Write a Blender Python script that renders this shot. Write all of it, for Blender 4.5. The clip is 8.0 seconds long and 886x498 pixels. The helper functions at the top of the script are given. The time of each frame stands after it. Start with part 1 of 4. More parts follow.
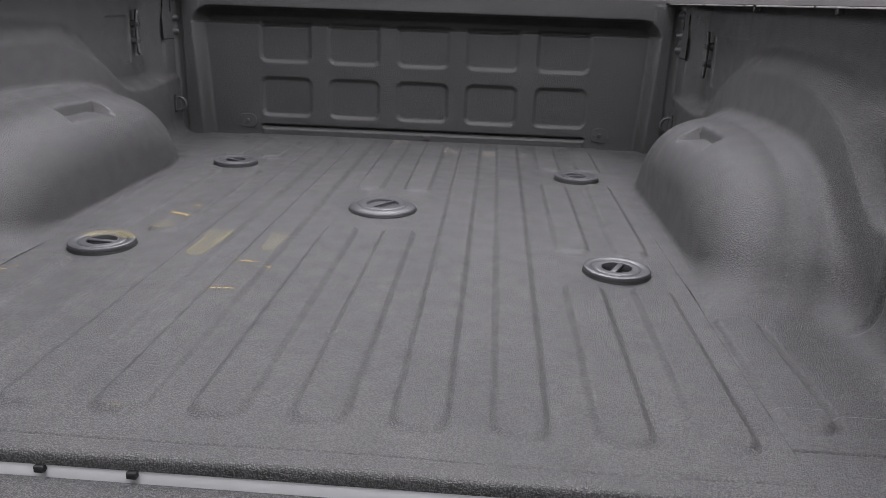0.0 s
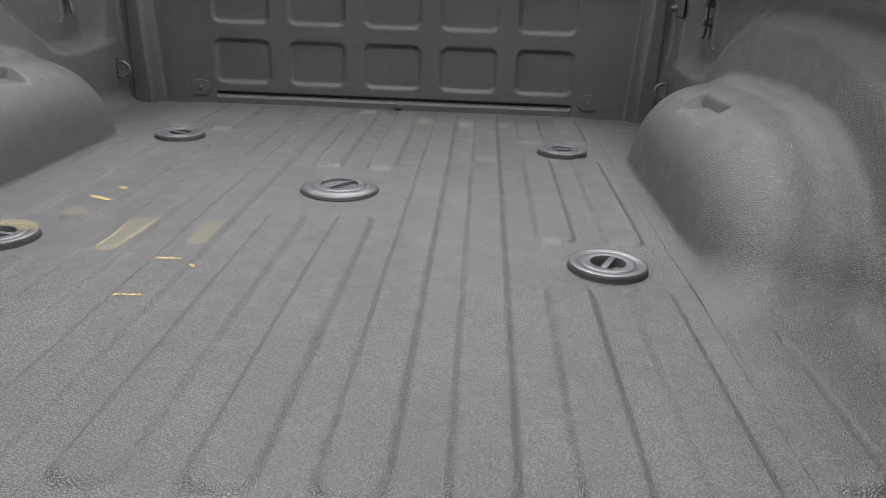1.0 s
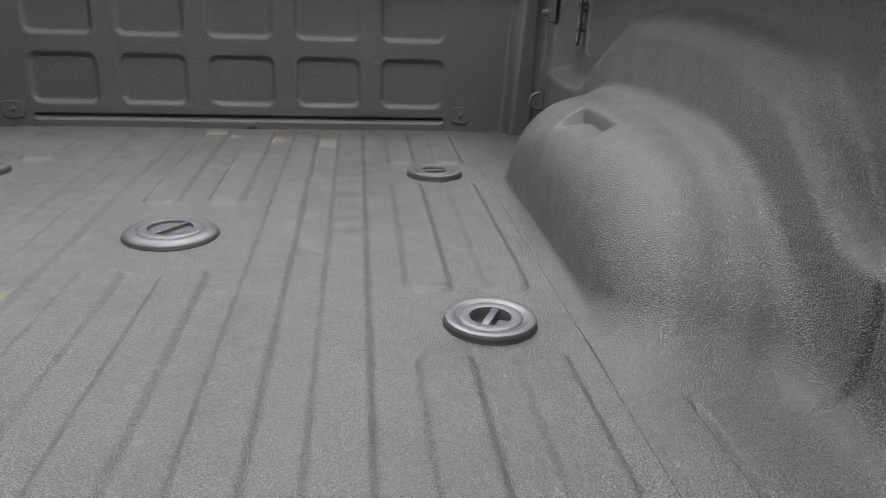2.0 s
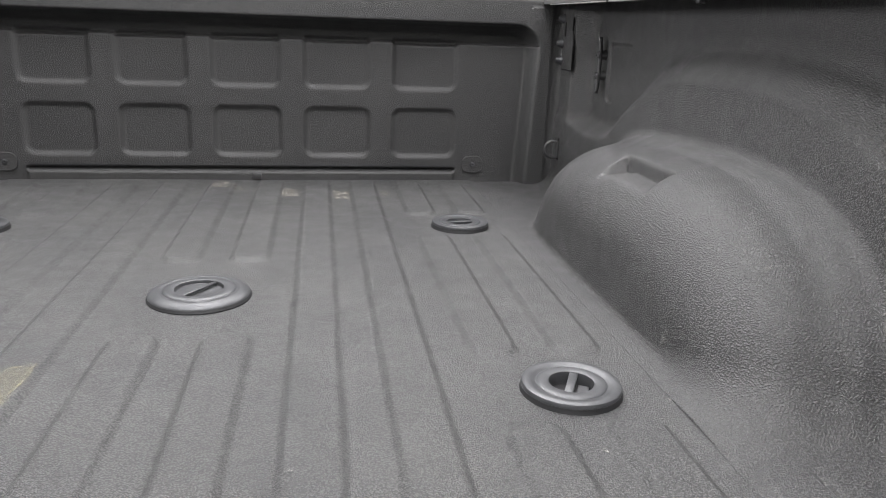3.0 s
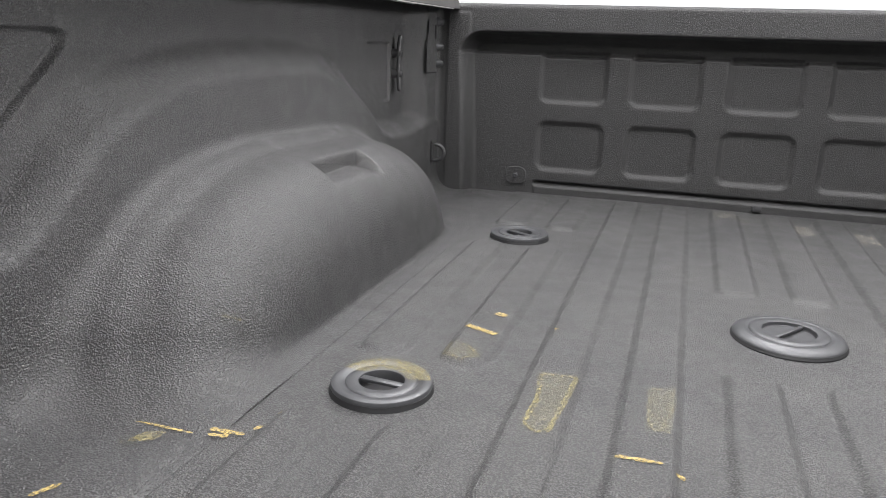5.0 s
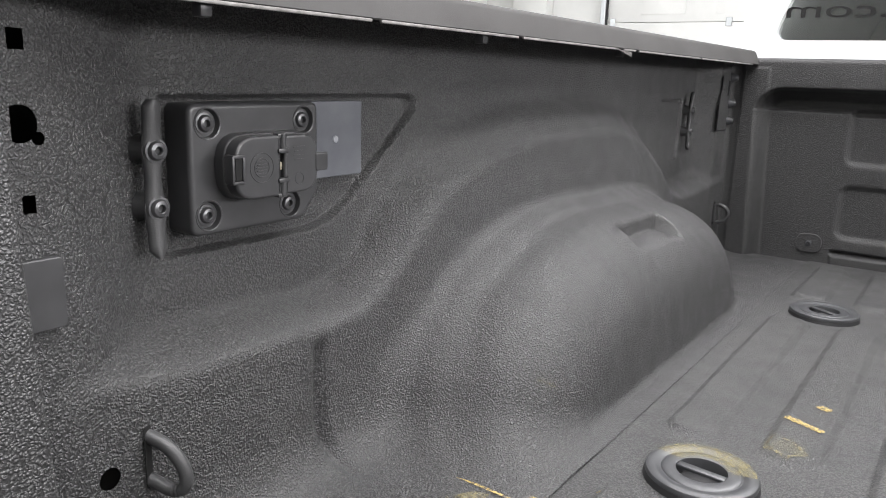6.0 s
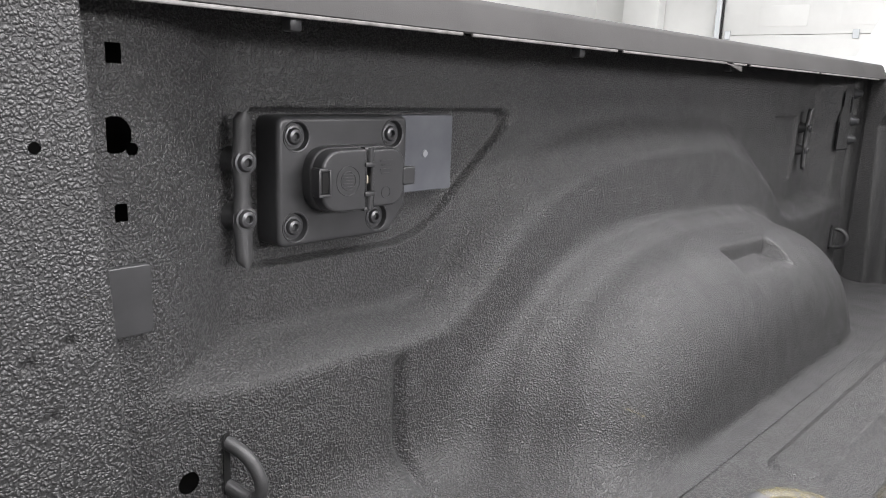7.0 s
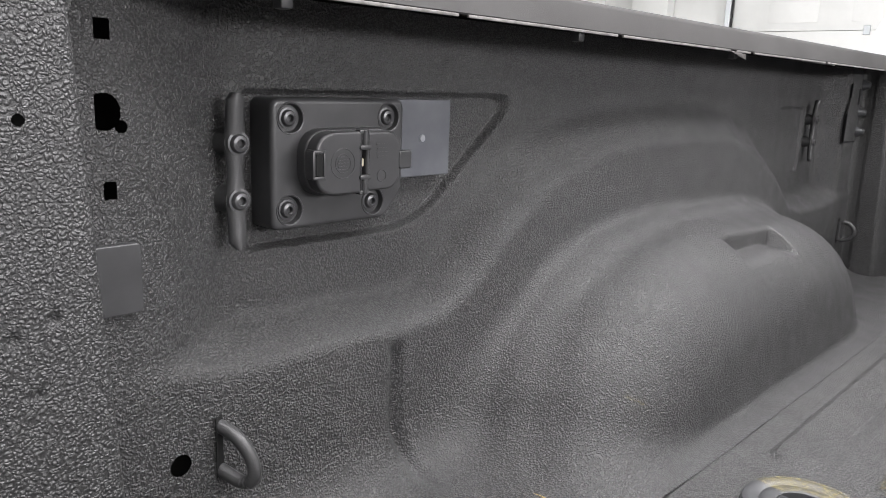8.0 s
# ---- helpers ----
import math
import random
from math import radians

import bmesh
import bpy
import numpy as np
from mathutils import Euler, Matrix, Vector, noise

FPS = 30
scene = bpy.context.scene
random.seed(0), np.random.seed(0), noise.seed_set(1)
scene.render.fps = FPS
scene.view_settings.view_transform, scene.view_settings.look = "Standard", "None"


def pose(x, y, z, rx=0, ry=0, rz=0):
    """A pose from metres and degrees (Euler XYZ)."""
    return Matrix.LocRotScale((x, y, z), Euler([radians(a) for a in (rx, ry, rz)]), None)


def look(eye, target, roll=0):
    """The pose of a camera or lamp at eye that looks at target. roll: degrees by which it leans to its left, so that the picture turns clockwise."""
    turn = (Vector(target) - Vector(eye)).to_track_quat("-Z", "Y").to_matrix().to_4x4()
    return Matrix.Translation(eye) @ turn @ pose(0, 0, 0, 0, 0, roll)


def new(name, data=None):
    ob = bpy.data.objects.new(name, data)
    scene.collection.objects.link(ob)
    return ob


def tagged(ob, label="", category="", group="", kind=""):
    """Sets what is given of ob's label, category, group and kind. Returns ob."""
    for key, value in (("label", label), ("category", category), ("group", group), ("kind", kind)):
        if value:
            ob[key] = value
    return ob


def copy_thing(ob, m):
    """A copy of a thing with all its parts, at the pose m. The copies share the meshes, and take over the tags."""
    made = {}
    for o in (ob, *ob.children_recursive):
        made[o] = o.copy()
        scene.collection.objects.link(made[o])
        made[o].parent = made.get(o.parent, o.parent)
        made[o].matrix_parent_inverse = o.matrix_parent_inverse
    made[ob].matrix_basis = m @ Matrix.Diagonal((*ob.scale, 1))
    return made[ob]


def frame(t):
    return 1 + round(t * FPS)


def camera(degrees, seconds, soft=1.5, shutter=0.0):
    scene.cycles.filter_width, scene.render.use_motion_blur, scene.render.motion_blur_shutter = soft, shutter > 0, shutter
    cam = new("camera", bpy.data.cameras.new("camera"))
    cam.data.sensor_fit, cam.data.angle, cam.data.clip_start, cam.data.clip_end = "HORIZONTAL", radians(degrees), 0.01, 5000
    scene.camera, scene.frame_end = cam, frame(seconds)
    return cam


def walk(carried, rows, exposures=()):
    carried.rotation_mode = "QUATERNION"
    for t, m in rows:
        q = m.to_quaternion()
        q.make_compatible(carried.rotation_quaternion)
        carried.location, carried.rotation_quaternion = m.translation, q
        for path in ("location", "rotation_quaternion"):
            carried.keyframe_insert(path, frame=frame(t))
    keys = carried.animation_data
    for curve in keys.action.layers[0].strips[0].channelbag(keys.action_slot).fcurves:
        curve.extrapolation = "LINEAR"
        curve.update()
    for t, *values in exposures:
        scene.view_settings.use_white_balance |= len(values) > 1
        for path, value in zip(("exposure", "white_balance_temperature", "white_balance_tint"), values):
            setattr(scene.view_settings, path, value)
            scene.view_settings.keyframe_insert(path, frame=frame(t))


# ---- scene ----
cam = camera(61.1, 8.0, soft=0.85, shutter=0.04)
PATH = [
    (0, (0.239, -0.519, 0.459), (0.125, 1.375, -0.173), 2.0),
    (0.5, (0.263, -0.438, 0.436), (0.145, 1.44, -0.243), 2.0),
    (1, (0.269, -0.302, 0.429), (0.19, 1.565, -0.284), 2.0),
    (1.5, (0.3, -0.175, 0.429), (0.353, 1.692, -0.287), 1.9),
    (1.7, (0.309, -0.136, 0.428), (0.438, 1.728, -0.286), 2.0),
    (2.8, (0.245, -0.018, 0.417), (0.57, 1.863, -0.179), 1.9),
    (3, (0.186, -0.002, 0.414), (0.503, 1.887, -0.163), 2.1),
    (3.5, (0.04, 0.02, 0.408), (0.217, 1.935, -0.14), 2.1),
    (4, (-0.072, 0.031, 0.398), (-0.147, 1.955, -0.141), 2.1),
    (4.2, (-0.113, 0.027, 0.401), (-0.273, 1.945, -0.142), 2.2),
    (5.3, (-0.205, 0.022, 0.399), (-0.951, 1.8, -0.134), 1.9),
    (5.5, (-0.241, 0.013, 0.406), (-1.098, 1.744, -0.113), 2.1),
    (6, (-0.285, -0.005, 0.422), (-1.406, 1.587, -0.034), 2.0),
    (6.5, (-0.29, 0.001, 0.434), (-1.567, 1.478, -0.003), 2.3),
    (7, (-0.285, 0.018, 0.424), (-1.616, 1.446, -0.01), 2.3),
    (7.5, (-0.28, 0.029, 0.415), (-1.625, 1.443, -0.02), 2.2),
    (8, (-0.278, 0.029, 0.409), (-1.626, 1.441, -0.028), 2.2),
]
walk(cam, [(t, look(eye, target, roll)) for t, eye, target, roll in PATH], exposures=[(0.0, -0.43, 6330, 15), (0.5, -0.24, 6380, 13), (1.0, -0.04, 6500, 10), (1.5, 0.05, 6500, 10), (3.5, 0.03, 6500, 10), (5.3, -0.06, 6500, 10), (6.3, -0.04, 6500, 10), (7.0, -0.13, 6500, 11), (8.0, -0.11, 6500, 11)])
LAMP = 86.5

# ---------------------------------------------------------------- light
world = bpy.data.worlds.new("world")
scene.world = world
world.use_nodes = True
wn = world.node_tree.nodes
wn["Background"].inputs["Color"].default_value = (0.9, 0.95, 1.0, 1)
wn["Background"].inputs["Strength"].default_value = 0.15


def area(name, m, sx, sy, watts, colour=(1.0, 0.985, 1.0)):
    d = bpy.data.lights.new(name, "AREA")
    d.shape, d.size, d.size_y, d.energy, d.color = "RECTANGLE", sx, sy, watts, colour
    ob = new(name, d)
    ob.matrix_world = m
    return ob


CEIL = 3.3
for ly, near in ((-1.6, 0.6), (0.7, 0.82), (3.4, 1.0)):
    for lx, share in ((-3.4, 0.15), (-1.3, 0.6), (0.0, 1.25), (1.3, 0.76), (3.4, 0.3)):
        area("ceiling_lamp", pose(lx, ly, CEIL - 0.06 - 0.04 * abs(lx), 0, 7 * lx, 0), 0.7, 2.4, LAMP * share * near)
# unseen low lights added at both sides to fill the walls under the rails
for ly in (1.1, 3.2):
    for s in (-1, 1):
        area("side_fill_light", pose(s * 5.2, ly, 1.5, 0, s * 84, 0), 0.8, 2.0, LAMP * (1.65 + 0.25 * s))

# ---------------------------------------------------------------- materials


def mat(name, colour, rough=0.5, metal=0.0, spec=0.5):
    m = bpy.data.materials.new(name)
    m.use_nodes = True
    b = m.node_tree.nodes["Principled BSDF"]
    b.inputs["Base Color"].default_value = (*colour, 1)
    b.inputs["Roughness"].default_value = rough
    b.inputs["Metallic"].default_value = metal
    b.inputs["Specular IOR Level"].default_value = spec
    return m


def node(m, kind, **values):
    n = m.node_tree.nodes.new(kind)
    for k, v in values.items():
        n.inputs[k.replace("_", " ")].default_value = v
    return n


def wire(m, a, out, b, into):
    m.node_tree.links.new(a.outputs[out], b.inputs[into])


def mottle(m, dark, light, scale, lo=0.35, hi=0.65, detail=6.0, seed=0.0):
    """Colour that wanders between two tones; returns the ramp node."""
    tc = node(m, "ShaderNodeTexCoord")
    mp = node(m, "ShaderNodeMapping")
    mp.inputs["Location"].default_value = (seed, seed * 2, seed * 3)
    wire(m, tc, "Object", mp, "Vector")
    nz = node(m, "ShaderNodeTexNoise", Scale=scale, Detail=detail, Roughness=0.62)
    wire(m, mp, "Vector", nz, "Vector")
    r = node(m, "ShaderNodeValToRGB")
    r.color_ramp.elements[0].position, r.color_ramp.elements[1].position = lo, hi
    r.color_ramp.elements[0].color, r.color_ramp.elements[1].color = (*dark, 1), (*light, 1)
    wire(m, nz, "Fac", r, "Fac")
    return r


def grain_bump(m, scale, strength, dist, fine=1100.0):
    """Fine even grain."""
    tc = node(m, "ShaderNodeTexCoord")
    v = node(m, "ShaderNodeTexNoise", Scale=scale, Detail=1.0, Roughness=0.45, Distortion=0.2)
    wire(m, tc, "Object", v, "Vector")
    b = node(m, "ShaderNodeBump", Strength=strength, Distance=dist)
    wire(m, v, "Fac", b, "Height")
    wire(m, b, "Normal", m.node_tree.nodes["Principled BSDF"], "Normal")


def pebbles(m, scale, dist):
    """Sprayed pebbles: rounded, uneven in size, some run together, with finer grain on top."""
    tc = node(m, "ShaderNodeTexCoord")
    warp = node(m, "ShaderNodeTexNoise", Scale=scale * 0.55, Detail=1.0)
    wire(m, tc, "Object", warp, "Vector")
    shift = node(m, "ShaderNodeVectorMath")
    shift.operation = "MULTIPLY_ADD"
    shift.inputs[1].default_value = (1.6 / scale,) * 3
    wire(m, warp, "Color", shift, 0)
    wire(m, tc, "Object", shift, 2)
    cell = node(m, "ShaderNodeTexVoronoi", Scale=scale, Randomness=1.0)
    wire(m, shift, "Vector", cell, "Vector")
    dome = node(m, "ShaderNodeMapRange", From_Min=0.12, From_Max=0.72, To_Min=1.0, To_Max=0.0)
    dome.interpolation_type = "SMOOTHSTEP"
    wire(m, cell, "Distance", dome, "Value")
    nz = node(m, "ShaderNodeTexNoise", Scale=scale * 2.6, Detail=2.0, Roughness=0.6)
    wire(m, tc, "Object", nz, "Vector")
    total = node(m, "ShaderNodeMath")
    total.operation = "MULTIPLY_ADD"
    total.inputs[1].default_value = 0.35
    wire(m, nz, "Fac", total, 0)
    wire(m, dome, "Result", total, 2)
    b = node(m, "ShaderNodeBump", Strength=1.0, Distance=dist)
    wire(m, total, "Value", b, "Height")
    wire(m, b, "Normal", m.node_tree.nodes["Principled BSDF"], "Normal")
    return dome, nz


def principled(m):
    return m.node_tree.nodes["Principled BSDF"]


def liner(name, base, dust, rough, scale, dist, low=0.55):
    """Sprayed liner: pebbled, dull on the worn tops, crevice shade painted darker between."""
    m = mat(name, base, rough, 0.0, 0.5)
    big = mottle(m, base, dust, 5.0, 0.35, 0.75)
    dome, nz = pebbles(m, scale, dist)
    # relief shade put into the colour: dark between pebbles, lighter on their tops
    crevice_shade = node(m, "ShaderNodeMapRange", To_Min=low, To_Max=1.15)
    wire(m, dome, "Result", crevice_shade, "Value")
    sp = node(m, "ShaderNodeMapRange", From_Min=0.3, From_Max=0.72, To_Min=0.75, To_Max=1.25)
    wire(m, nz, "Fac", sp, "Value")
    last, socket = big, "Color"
    for layer in (crevice_shade, sp):
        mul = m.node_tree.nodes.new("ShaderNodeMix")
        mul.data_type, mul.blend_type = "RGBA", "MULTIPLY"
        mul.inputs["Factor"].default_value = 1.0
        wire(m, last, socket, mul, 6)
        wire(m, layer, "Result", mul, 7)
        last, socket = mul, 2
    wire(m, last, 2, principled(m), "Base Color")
    rr = mottle(m, (rough - 0.06,) * 3, (rough + 0.1,) * 3, 22.0, seed=3.0)
    wire(m, rr, "Color", principled(m), "Roughness")
    return m


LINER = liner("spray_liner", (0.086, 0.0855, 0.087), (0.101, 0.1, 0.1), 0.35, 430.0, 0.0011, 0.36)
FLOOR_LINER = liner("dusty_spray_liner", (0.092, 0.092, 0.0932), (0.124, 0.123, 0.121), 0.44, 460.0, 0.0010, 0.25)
# same spray liner, darkened in its colour to stand for the front wall's shade
SHADED_PANEL_LINER = liner("shaded_front_liner", (0.057, 0.0568, 0.0575), (0.067, 0.0666, 0.0666), 0.44, 430.0, 0.0006, 0.4)
RAIL = mat("rail_cap_plastic", (0.09, 0.083, 0.08), 0.62, 0.0, 0.18)
wire(RAIL, mottle(RAIL, (0.042, 0.0405, 0.040), (0.054, 0.0522, 0.0515), 9.0), "Color", principled(RAIL), "Base Color")
grain_bump(RAIL, 700.0, 0.25, 0.0005, 1500.0)
LIP = mat("worn_rail_lip", (0.2, 0.19, 0.185), 0.4)
wire(LIP, mottle(LIP, (0.12, 0.115, 0.11), (0.26, 0.25, 0.245), 60.0), "Color", principled(LIP), "Base Color")
BLACK = mat("black_plastic", (0.03, 0.03, 0.032), 0.34)
grain_bump(BLACK, 1500.0, 0.12, 0.0003, 3000.0)
wire(BLACK, mottle(BLACK, (0.037, 0.037, 0.0385), (0.05, 0.05, 0.052), 30.0), "Color", principled(BLACK), "Base Color")
COATED = mat("coated_cleat", (0.045, 0.045, 0.046), 0.4)
grain_bump(COATED, 900.0, 0.4, 0.0005)
GREY = mat("grey_plastic", (0.085, 0.088, 0.1), 0.36)
wire(GREY, mottle(GREY, (0.085, 0.089, 0.102), (0.115, 0.119, 0.132), 25.0), "Color", principled(GREY), "Base Color")
STEEL = mat("dark_bolt_steel", (0.10, 0.10, 0.104), 0.34, 0.6)
PUCK = mat("puck_coated_steel", (0.06, 0.062, 0.066), 0.38, 0.3)
wire(PUCK, mottle(PUCK, (0.056, 0.0575, 0.061), (0.076, 0.077, 0.081), 40.0), "Color", principled(PUCK), "Base Color")
grain_bump(PUCK, 1200.0, 0.12, 0.0003, 2500.0)
RUBBER_AND_SHADE = mat("rubber_and_cup_shade", (0.014, 0.014, 0.015), 0.6)
# near-black that paints the shade inside holes, slots and gaps
HOLE = mat("cavity_shade", (0.004, 0.004, 0.004), 0.9)
WHITE = mat("white_car_paint", (0.8, 0.81, 0.82), 0.25)
wire(WHITE, mottle(WHITE, (0.77, 0.78, 0.79), (0.83, 0.84, 0.85), 3.0), "Color", principled(WHITE), "Base Color")
WALLP = mat("white_wall_panel", (0.8, 0.8, 0.79), 0.55)
wire(WALLP, mottle(WALLP, (0.66, 0.665, 0.65), (0.72, 0.725, 0.71), 2.0), "Color", principled(WALLP), "Base Color")
TRACK = mat("galvanised_track", (0.42, 0.44, 0.45), 0.4, 0.6)
CONCRETE = mat("sealed_concrete", (0.3, 0.3, 0.29), 0.5)
wire(CONCRETE, mottle(CONCRETE, (0.24, 0.24, 0.235), (0.36, 0.355, 0.345), 2.5), "Color", principled(CONCRETE), "Base Color")
GLASS = mat("window_glass", (0.5, 0.52, 0.505), 0.02)
principled(GLASS).inputs["Transmission Weight"].default_value = 1.0
principled(GLASS).inputs["IOR"].default_value = 1.45
TRIM = mat("cab_dark_trim", (0.03, 0.03, 0.03), 0.6)
wire(TRIM, mottle(TRIM, (0.025, 0.025, 0.025), (0.04, 0.04, 0.04), 12.0), "Color", principled(TRIM), "Base Color")
LETTER = mat("black_vinyl", (0.01, 0.01, 0.01), 0.4)


def patchy(name, colour, lo, hi, scale, rough=0.8):
    """Worn paint or chalk, thin and broken."""
    m = mat(name, colour, rough)
    r = mottle(m, (0, 0, 0), (1, 1, 1), scale, lo, hi)
    tr = m.node_tree.nodes.new("ShaderNodeBsdfTransparent")
    mx = m.node_tree.nodes.new("ShaderNodeMixShader")
    wire(m, r, "Color", mx, 0)
    wire(m, tr, 0, mx, 1)
    wire(m, principled(m), 0, mx, 2)
    out = [n for n in m.node_tree.nodes if n.type == "OUTPUT_MATERIAL"][0]
    wire(m, mx, 0, out, "Surface")
    return m


CHALK = patchy("yellow_crayon", (0.36, 0.27, 0.10), 0.32, 0.6, 260.0)
CHALK_THIN = patchy("thin_yellow_crayon", (0.30, 0.255, 0.11), 0.40, 0.80, 320.0)
CHALK_FAINT = patchy("faint_yellow_crayon", (0.24, 0.22, 0.14), 0.40, 0.95, 320.0)
RESIDUE = patchy("pale_residue", (0.28, 0.26, 0.22), 0.45, 0.75, 110.0)
SCUFF = patchy("pale_scuff", (0.3, 0.295, 0.28), 0.42, 0.7, 260.0)

# ---------------------------------------------------------------- mesh helpers


def mesh_ob(name, verts, faces, material, parent=None, smooth=True, label=""):
    me = bpy.data.meshes.new(name)
    me.from_pydata(verts, [], faces)
    me.update()
    if smooth:
        me.shade_smooth()
    me.materials.append(material)
    ob = new(name, me)
    if parent:
        ob.parent = parent
    if label:
        ob["label"] = label
    return ob


def grid_ob(name, P, material, parent=None, flip=False, label="", keep=None):
    """A sheet from an array of points, rows by columns by 3."""
    n, k = P.shape[:2]
    i = np.arange(n * k).reshape(n, k)
    q = np.stack([i[:-1, :-1], i[1:, :-1], i[1:, 1:], i[:-1, 1:]], -1).reshape(-1, 4)
    if keep is not None:
        q = q[keep.reshape(-1)]
    if flip:
        q = q[:, ::-1]
    me = bpy.data.meshes.new(name)
    me.vertices.add(n * k)
    me.vertices.foreach_set("co", P.reshape(-1).astype(np.float32))
    me.loops.add(q.size)
    me.loops.foreach_set("vertex_index", q.reshape(-1).astype(np.int32))
    me.polygons.add(len(q))
    me.polygons.foreach_set("loop_start", (np.arange(len(q)) * 4).astype(np.int32))
    me.update(calc_edges=True)
    me.shade_smooth()
    me.materials.append(material)
    ob = new(name, me)
    if parent:
        ob.parent = parent
    if label:
        ob["label"] = label
    return ob


def part(name, bm, material, parent, label="", smooth=True, angle=35):
    bmesh.ops.recalc_face_normals(bm, faces=bm.faces)
    me = bpy.data.meshes.new(name)
    bm.to_mesh(me)
    bm.free()
    if smooth:
        me.shade_smooth()
        me.set_sharp_from_angle(angle=radians(angle))
    me.materials.append(material)
    ob = new(name, me)
    if parent:
        ob.parent = parent
    if label:
        ob["label"] = label
    return ob


def under(ob, whole):
    """Makes ob a piece of another part, where it stands."""
    ob.parent = whole
    ob.matrix_parent_inverse = whole.matrix_basis.inverted()
    return ob


def empty(name, m, label, category, group="", kind=""):
    ob = new(name)
    ob.empty_display_size = 0.05
    ob.matrix_world = m
    return tagged(ob, label, category, group, kind)


def bm_box(sx, sy, sz, bevel=0.0, seg=2, at=(0, 0, 0), bm=None):
    bm = bm or bmesh.new()
    r = bmesh.ops.create_cube(bm, size=1.0, matrix=Matrix.Translation(at) @ Matrix.Diagonal((sx, sy, sz, 1)))
    if bevel:
        es = list({e for v in r["verts"] for e in v.link_edges})
        bmesh.ops.bevel(bm, geom=es, offset=bevel, segments=seg, profile=0.5, affect="EDGES")
    return bm


def bm_lathe(profile, seg=48, bm=None):
    """Turn (r, z) points round the z axis."""
    bm = bm or bmesh.new()
    rings = []
    for r, z in profile:
        if r < 1e-6:
            rings.append([bm.verts.new((0, 0, z))])
        else:
            rings.append([bm.verts.new((r * math.cos(2 * math.pi * i / seg), r * math.sin(2 * math.pi * i / seg), z)) for i in range(seg)])
    for a, b in zip(rings, rings[1:]):
        for i in range(seg):
            j = (i + 1) % seg
            q = [a[i % len(a)], a[j % len(a)], b[j % len(b)], b[i % len(b)]]
            q = list(dict.fromkeys(q))
            if len(q) > 2:
                bm.faces.new(q)
    return bm


def bm_tube(path, radius, seg=12, closed=False, bm=None):
    """A round bar along a path; radius a number or one per point."""
    bm = bm or bmesh.new()
    pts = [Vector(p) for p in path]
    rings = []
    ref = Vector((0.13, 0.27, 0.95))
    for i, p in enumerate(pts):
        a = pts[i - 1] if (i or closed) else p
        b = pts[(i + 1) % len(pts)] if (i + 1 < len(pts) or closed) else p
        d = (b - a).normalized()
        s = d.cross(ref).normalized()
        t = d.cross(s)
        r = radius if not hasattr(radius, "__len__") else radius[i]
        rings.append([bm.verts.new(p + r * (math.cos(2 * math.pi * k / seg) * s + math.sin(2 * math.pi * k / seg) * t)) for k in range(seg)])
    pairs = list(zip(rings, rings[1:])) + ([(rings[-1], rings[0])] if closed else [])
    for a, b in pairs:
        for k in range(seg):
            bm.faces.new((a[k], a[(k + 1) % seg], b[(k + 1) % seg], b[k]))
    if not closed:
        bm.faces.new(rings[0][::-1])
        bm.faces.new(rings[-1])
    return bm


def inset(outline, d):
    """The outline drawn in by d all round."""
    out, n = [], len(outline)
    area2 = sum(outline[i - 1][0] * outline[i][1] - outline[i][0] * outline[i - 1][1] for i in range(n))
    turn = 1 if area2 > 0 else -1
    for i in range(n):
        p, a, b = Vector(outline[i]), Vector(outline[i - 1]), Vector(outline[(i + 1) % n])
        na, nb = (p - a).normalized(), (b - p).normalized()
        m = Vector((-na.y - nb.y, na.x + nb.x)).normalized() * turn
        c = max(0.5, m.dot(Vector((-na.y, na.x)) * turn))
        q = p + m * (d / c)
        out.append((q.x, q.y))
    return out


def bm_prism(outline, depth, bevel=0.0, seg=2, bm=None, holes=()):
    """An outline in x and y raised to depth along z, its top edge rounded; holes: (x, y, radius) left open in the top."""
    bm = bm or bmesh.new()
    levels = [(0.0, 0.0), (0.0, depth - bevel)]
    for k in range(1, seg + 2):
        a = math.pi / 2 * k / (seg + 1)
        if bevel:
            levels.append((bevel * (1 - math.cos(a)), depth - bevel * (1 - math.sin(a))))
    if bevel:
        levels.append((bevel + 0.0004, depth))
    rings = [[bm.verts.new((x, y, z)) for x, y in inset(outline, d)] for d, z in levels]
    n = len(outline)
    for lo, hi in zip(rings, rings[1:]):
        for i in range(n):
            bm.faces.new((lo[i], lo[(i + 1) % n], hi[(i + 1) % n], hi[i]))
    bm.faces.new(rings[0][::-1])
    if not holes:
        bm.faces.new(rings[-1])
        return bm
    edges = [bm.edges.get((rings[-1][i], rings[-1][(i + 1) % n])) for i in range(n)]
    for x, y, r in holes:
        loop = [bm.verts.new((x + r * math.cos(2 * math.pi * k / 28), y + r * math.sin(2 * math.pi * k / 28), depth)) for k in range(28)]
        edges += [bm.edges.new((loop[k], loop[(k + 1) % 28])) for k in range(28)]
    bmesh.ops.triangle_fill(bm, use_beauty=True, use_dissolve=False, edges=edges)
    return bm


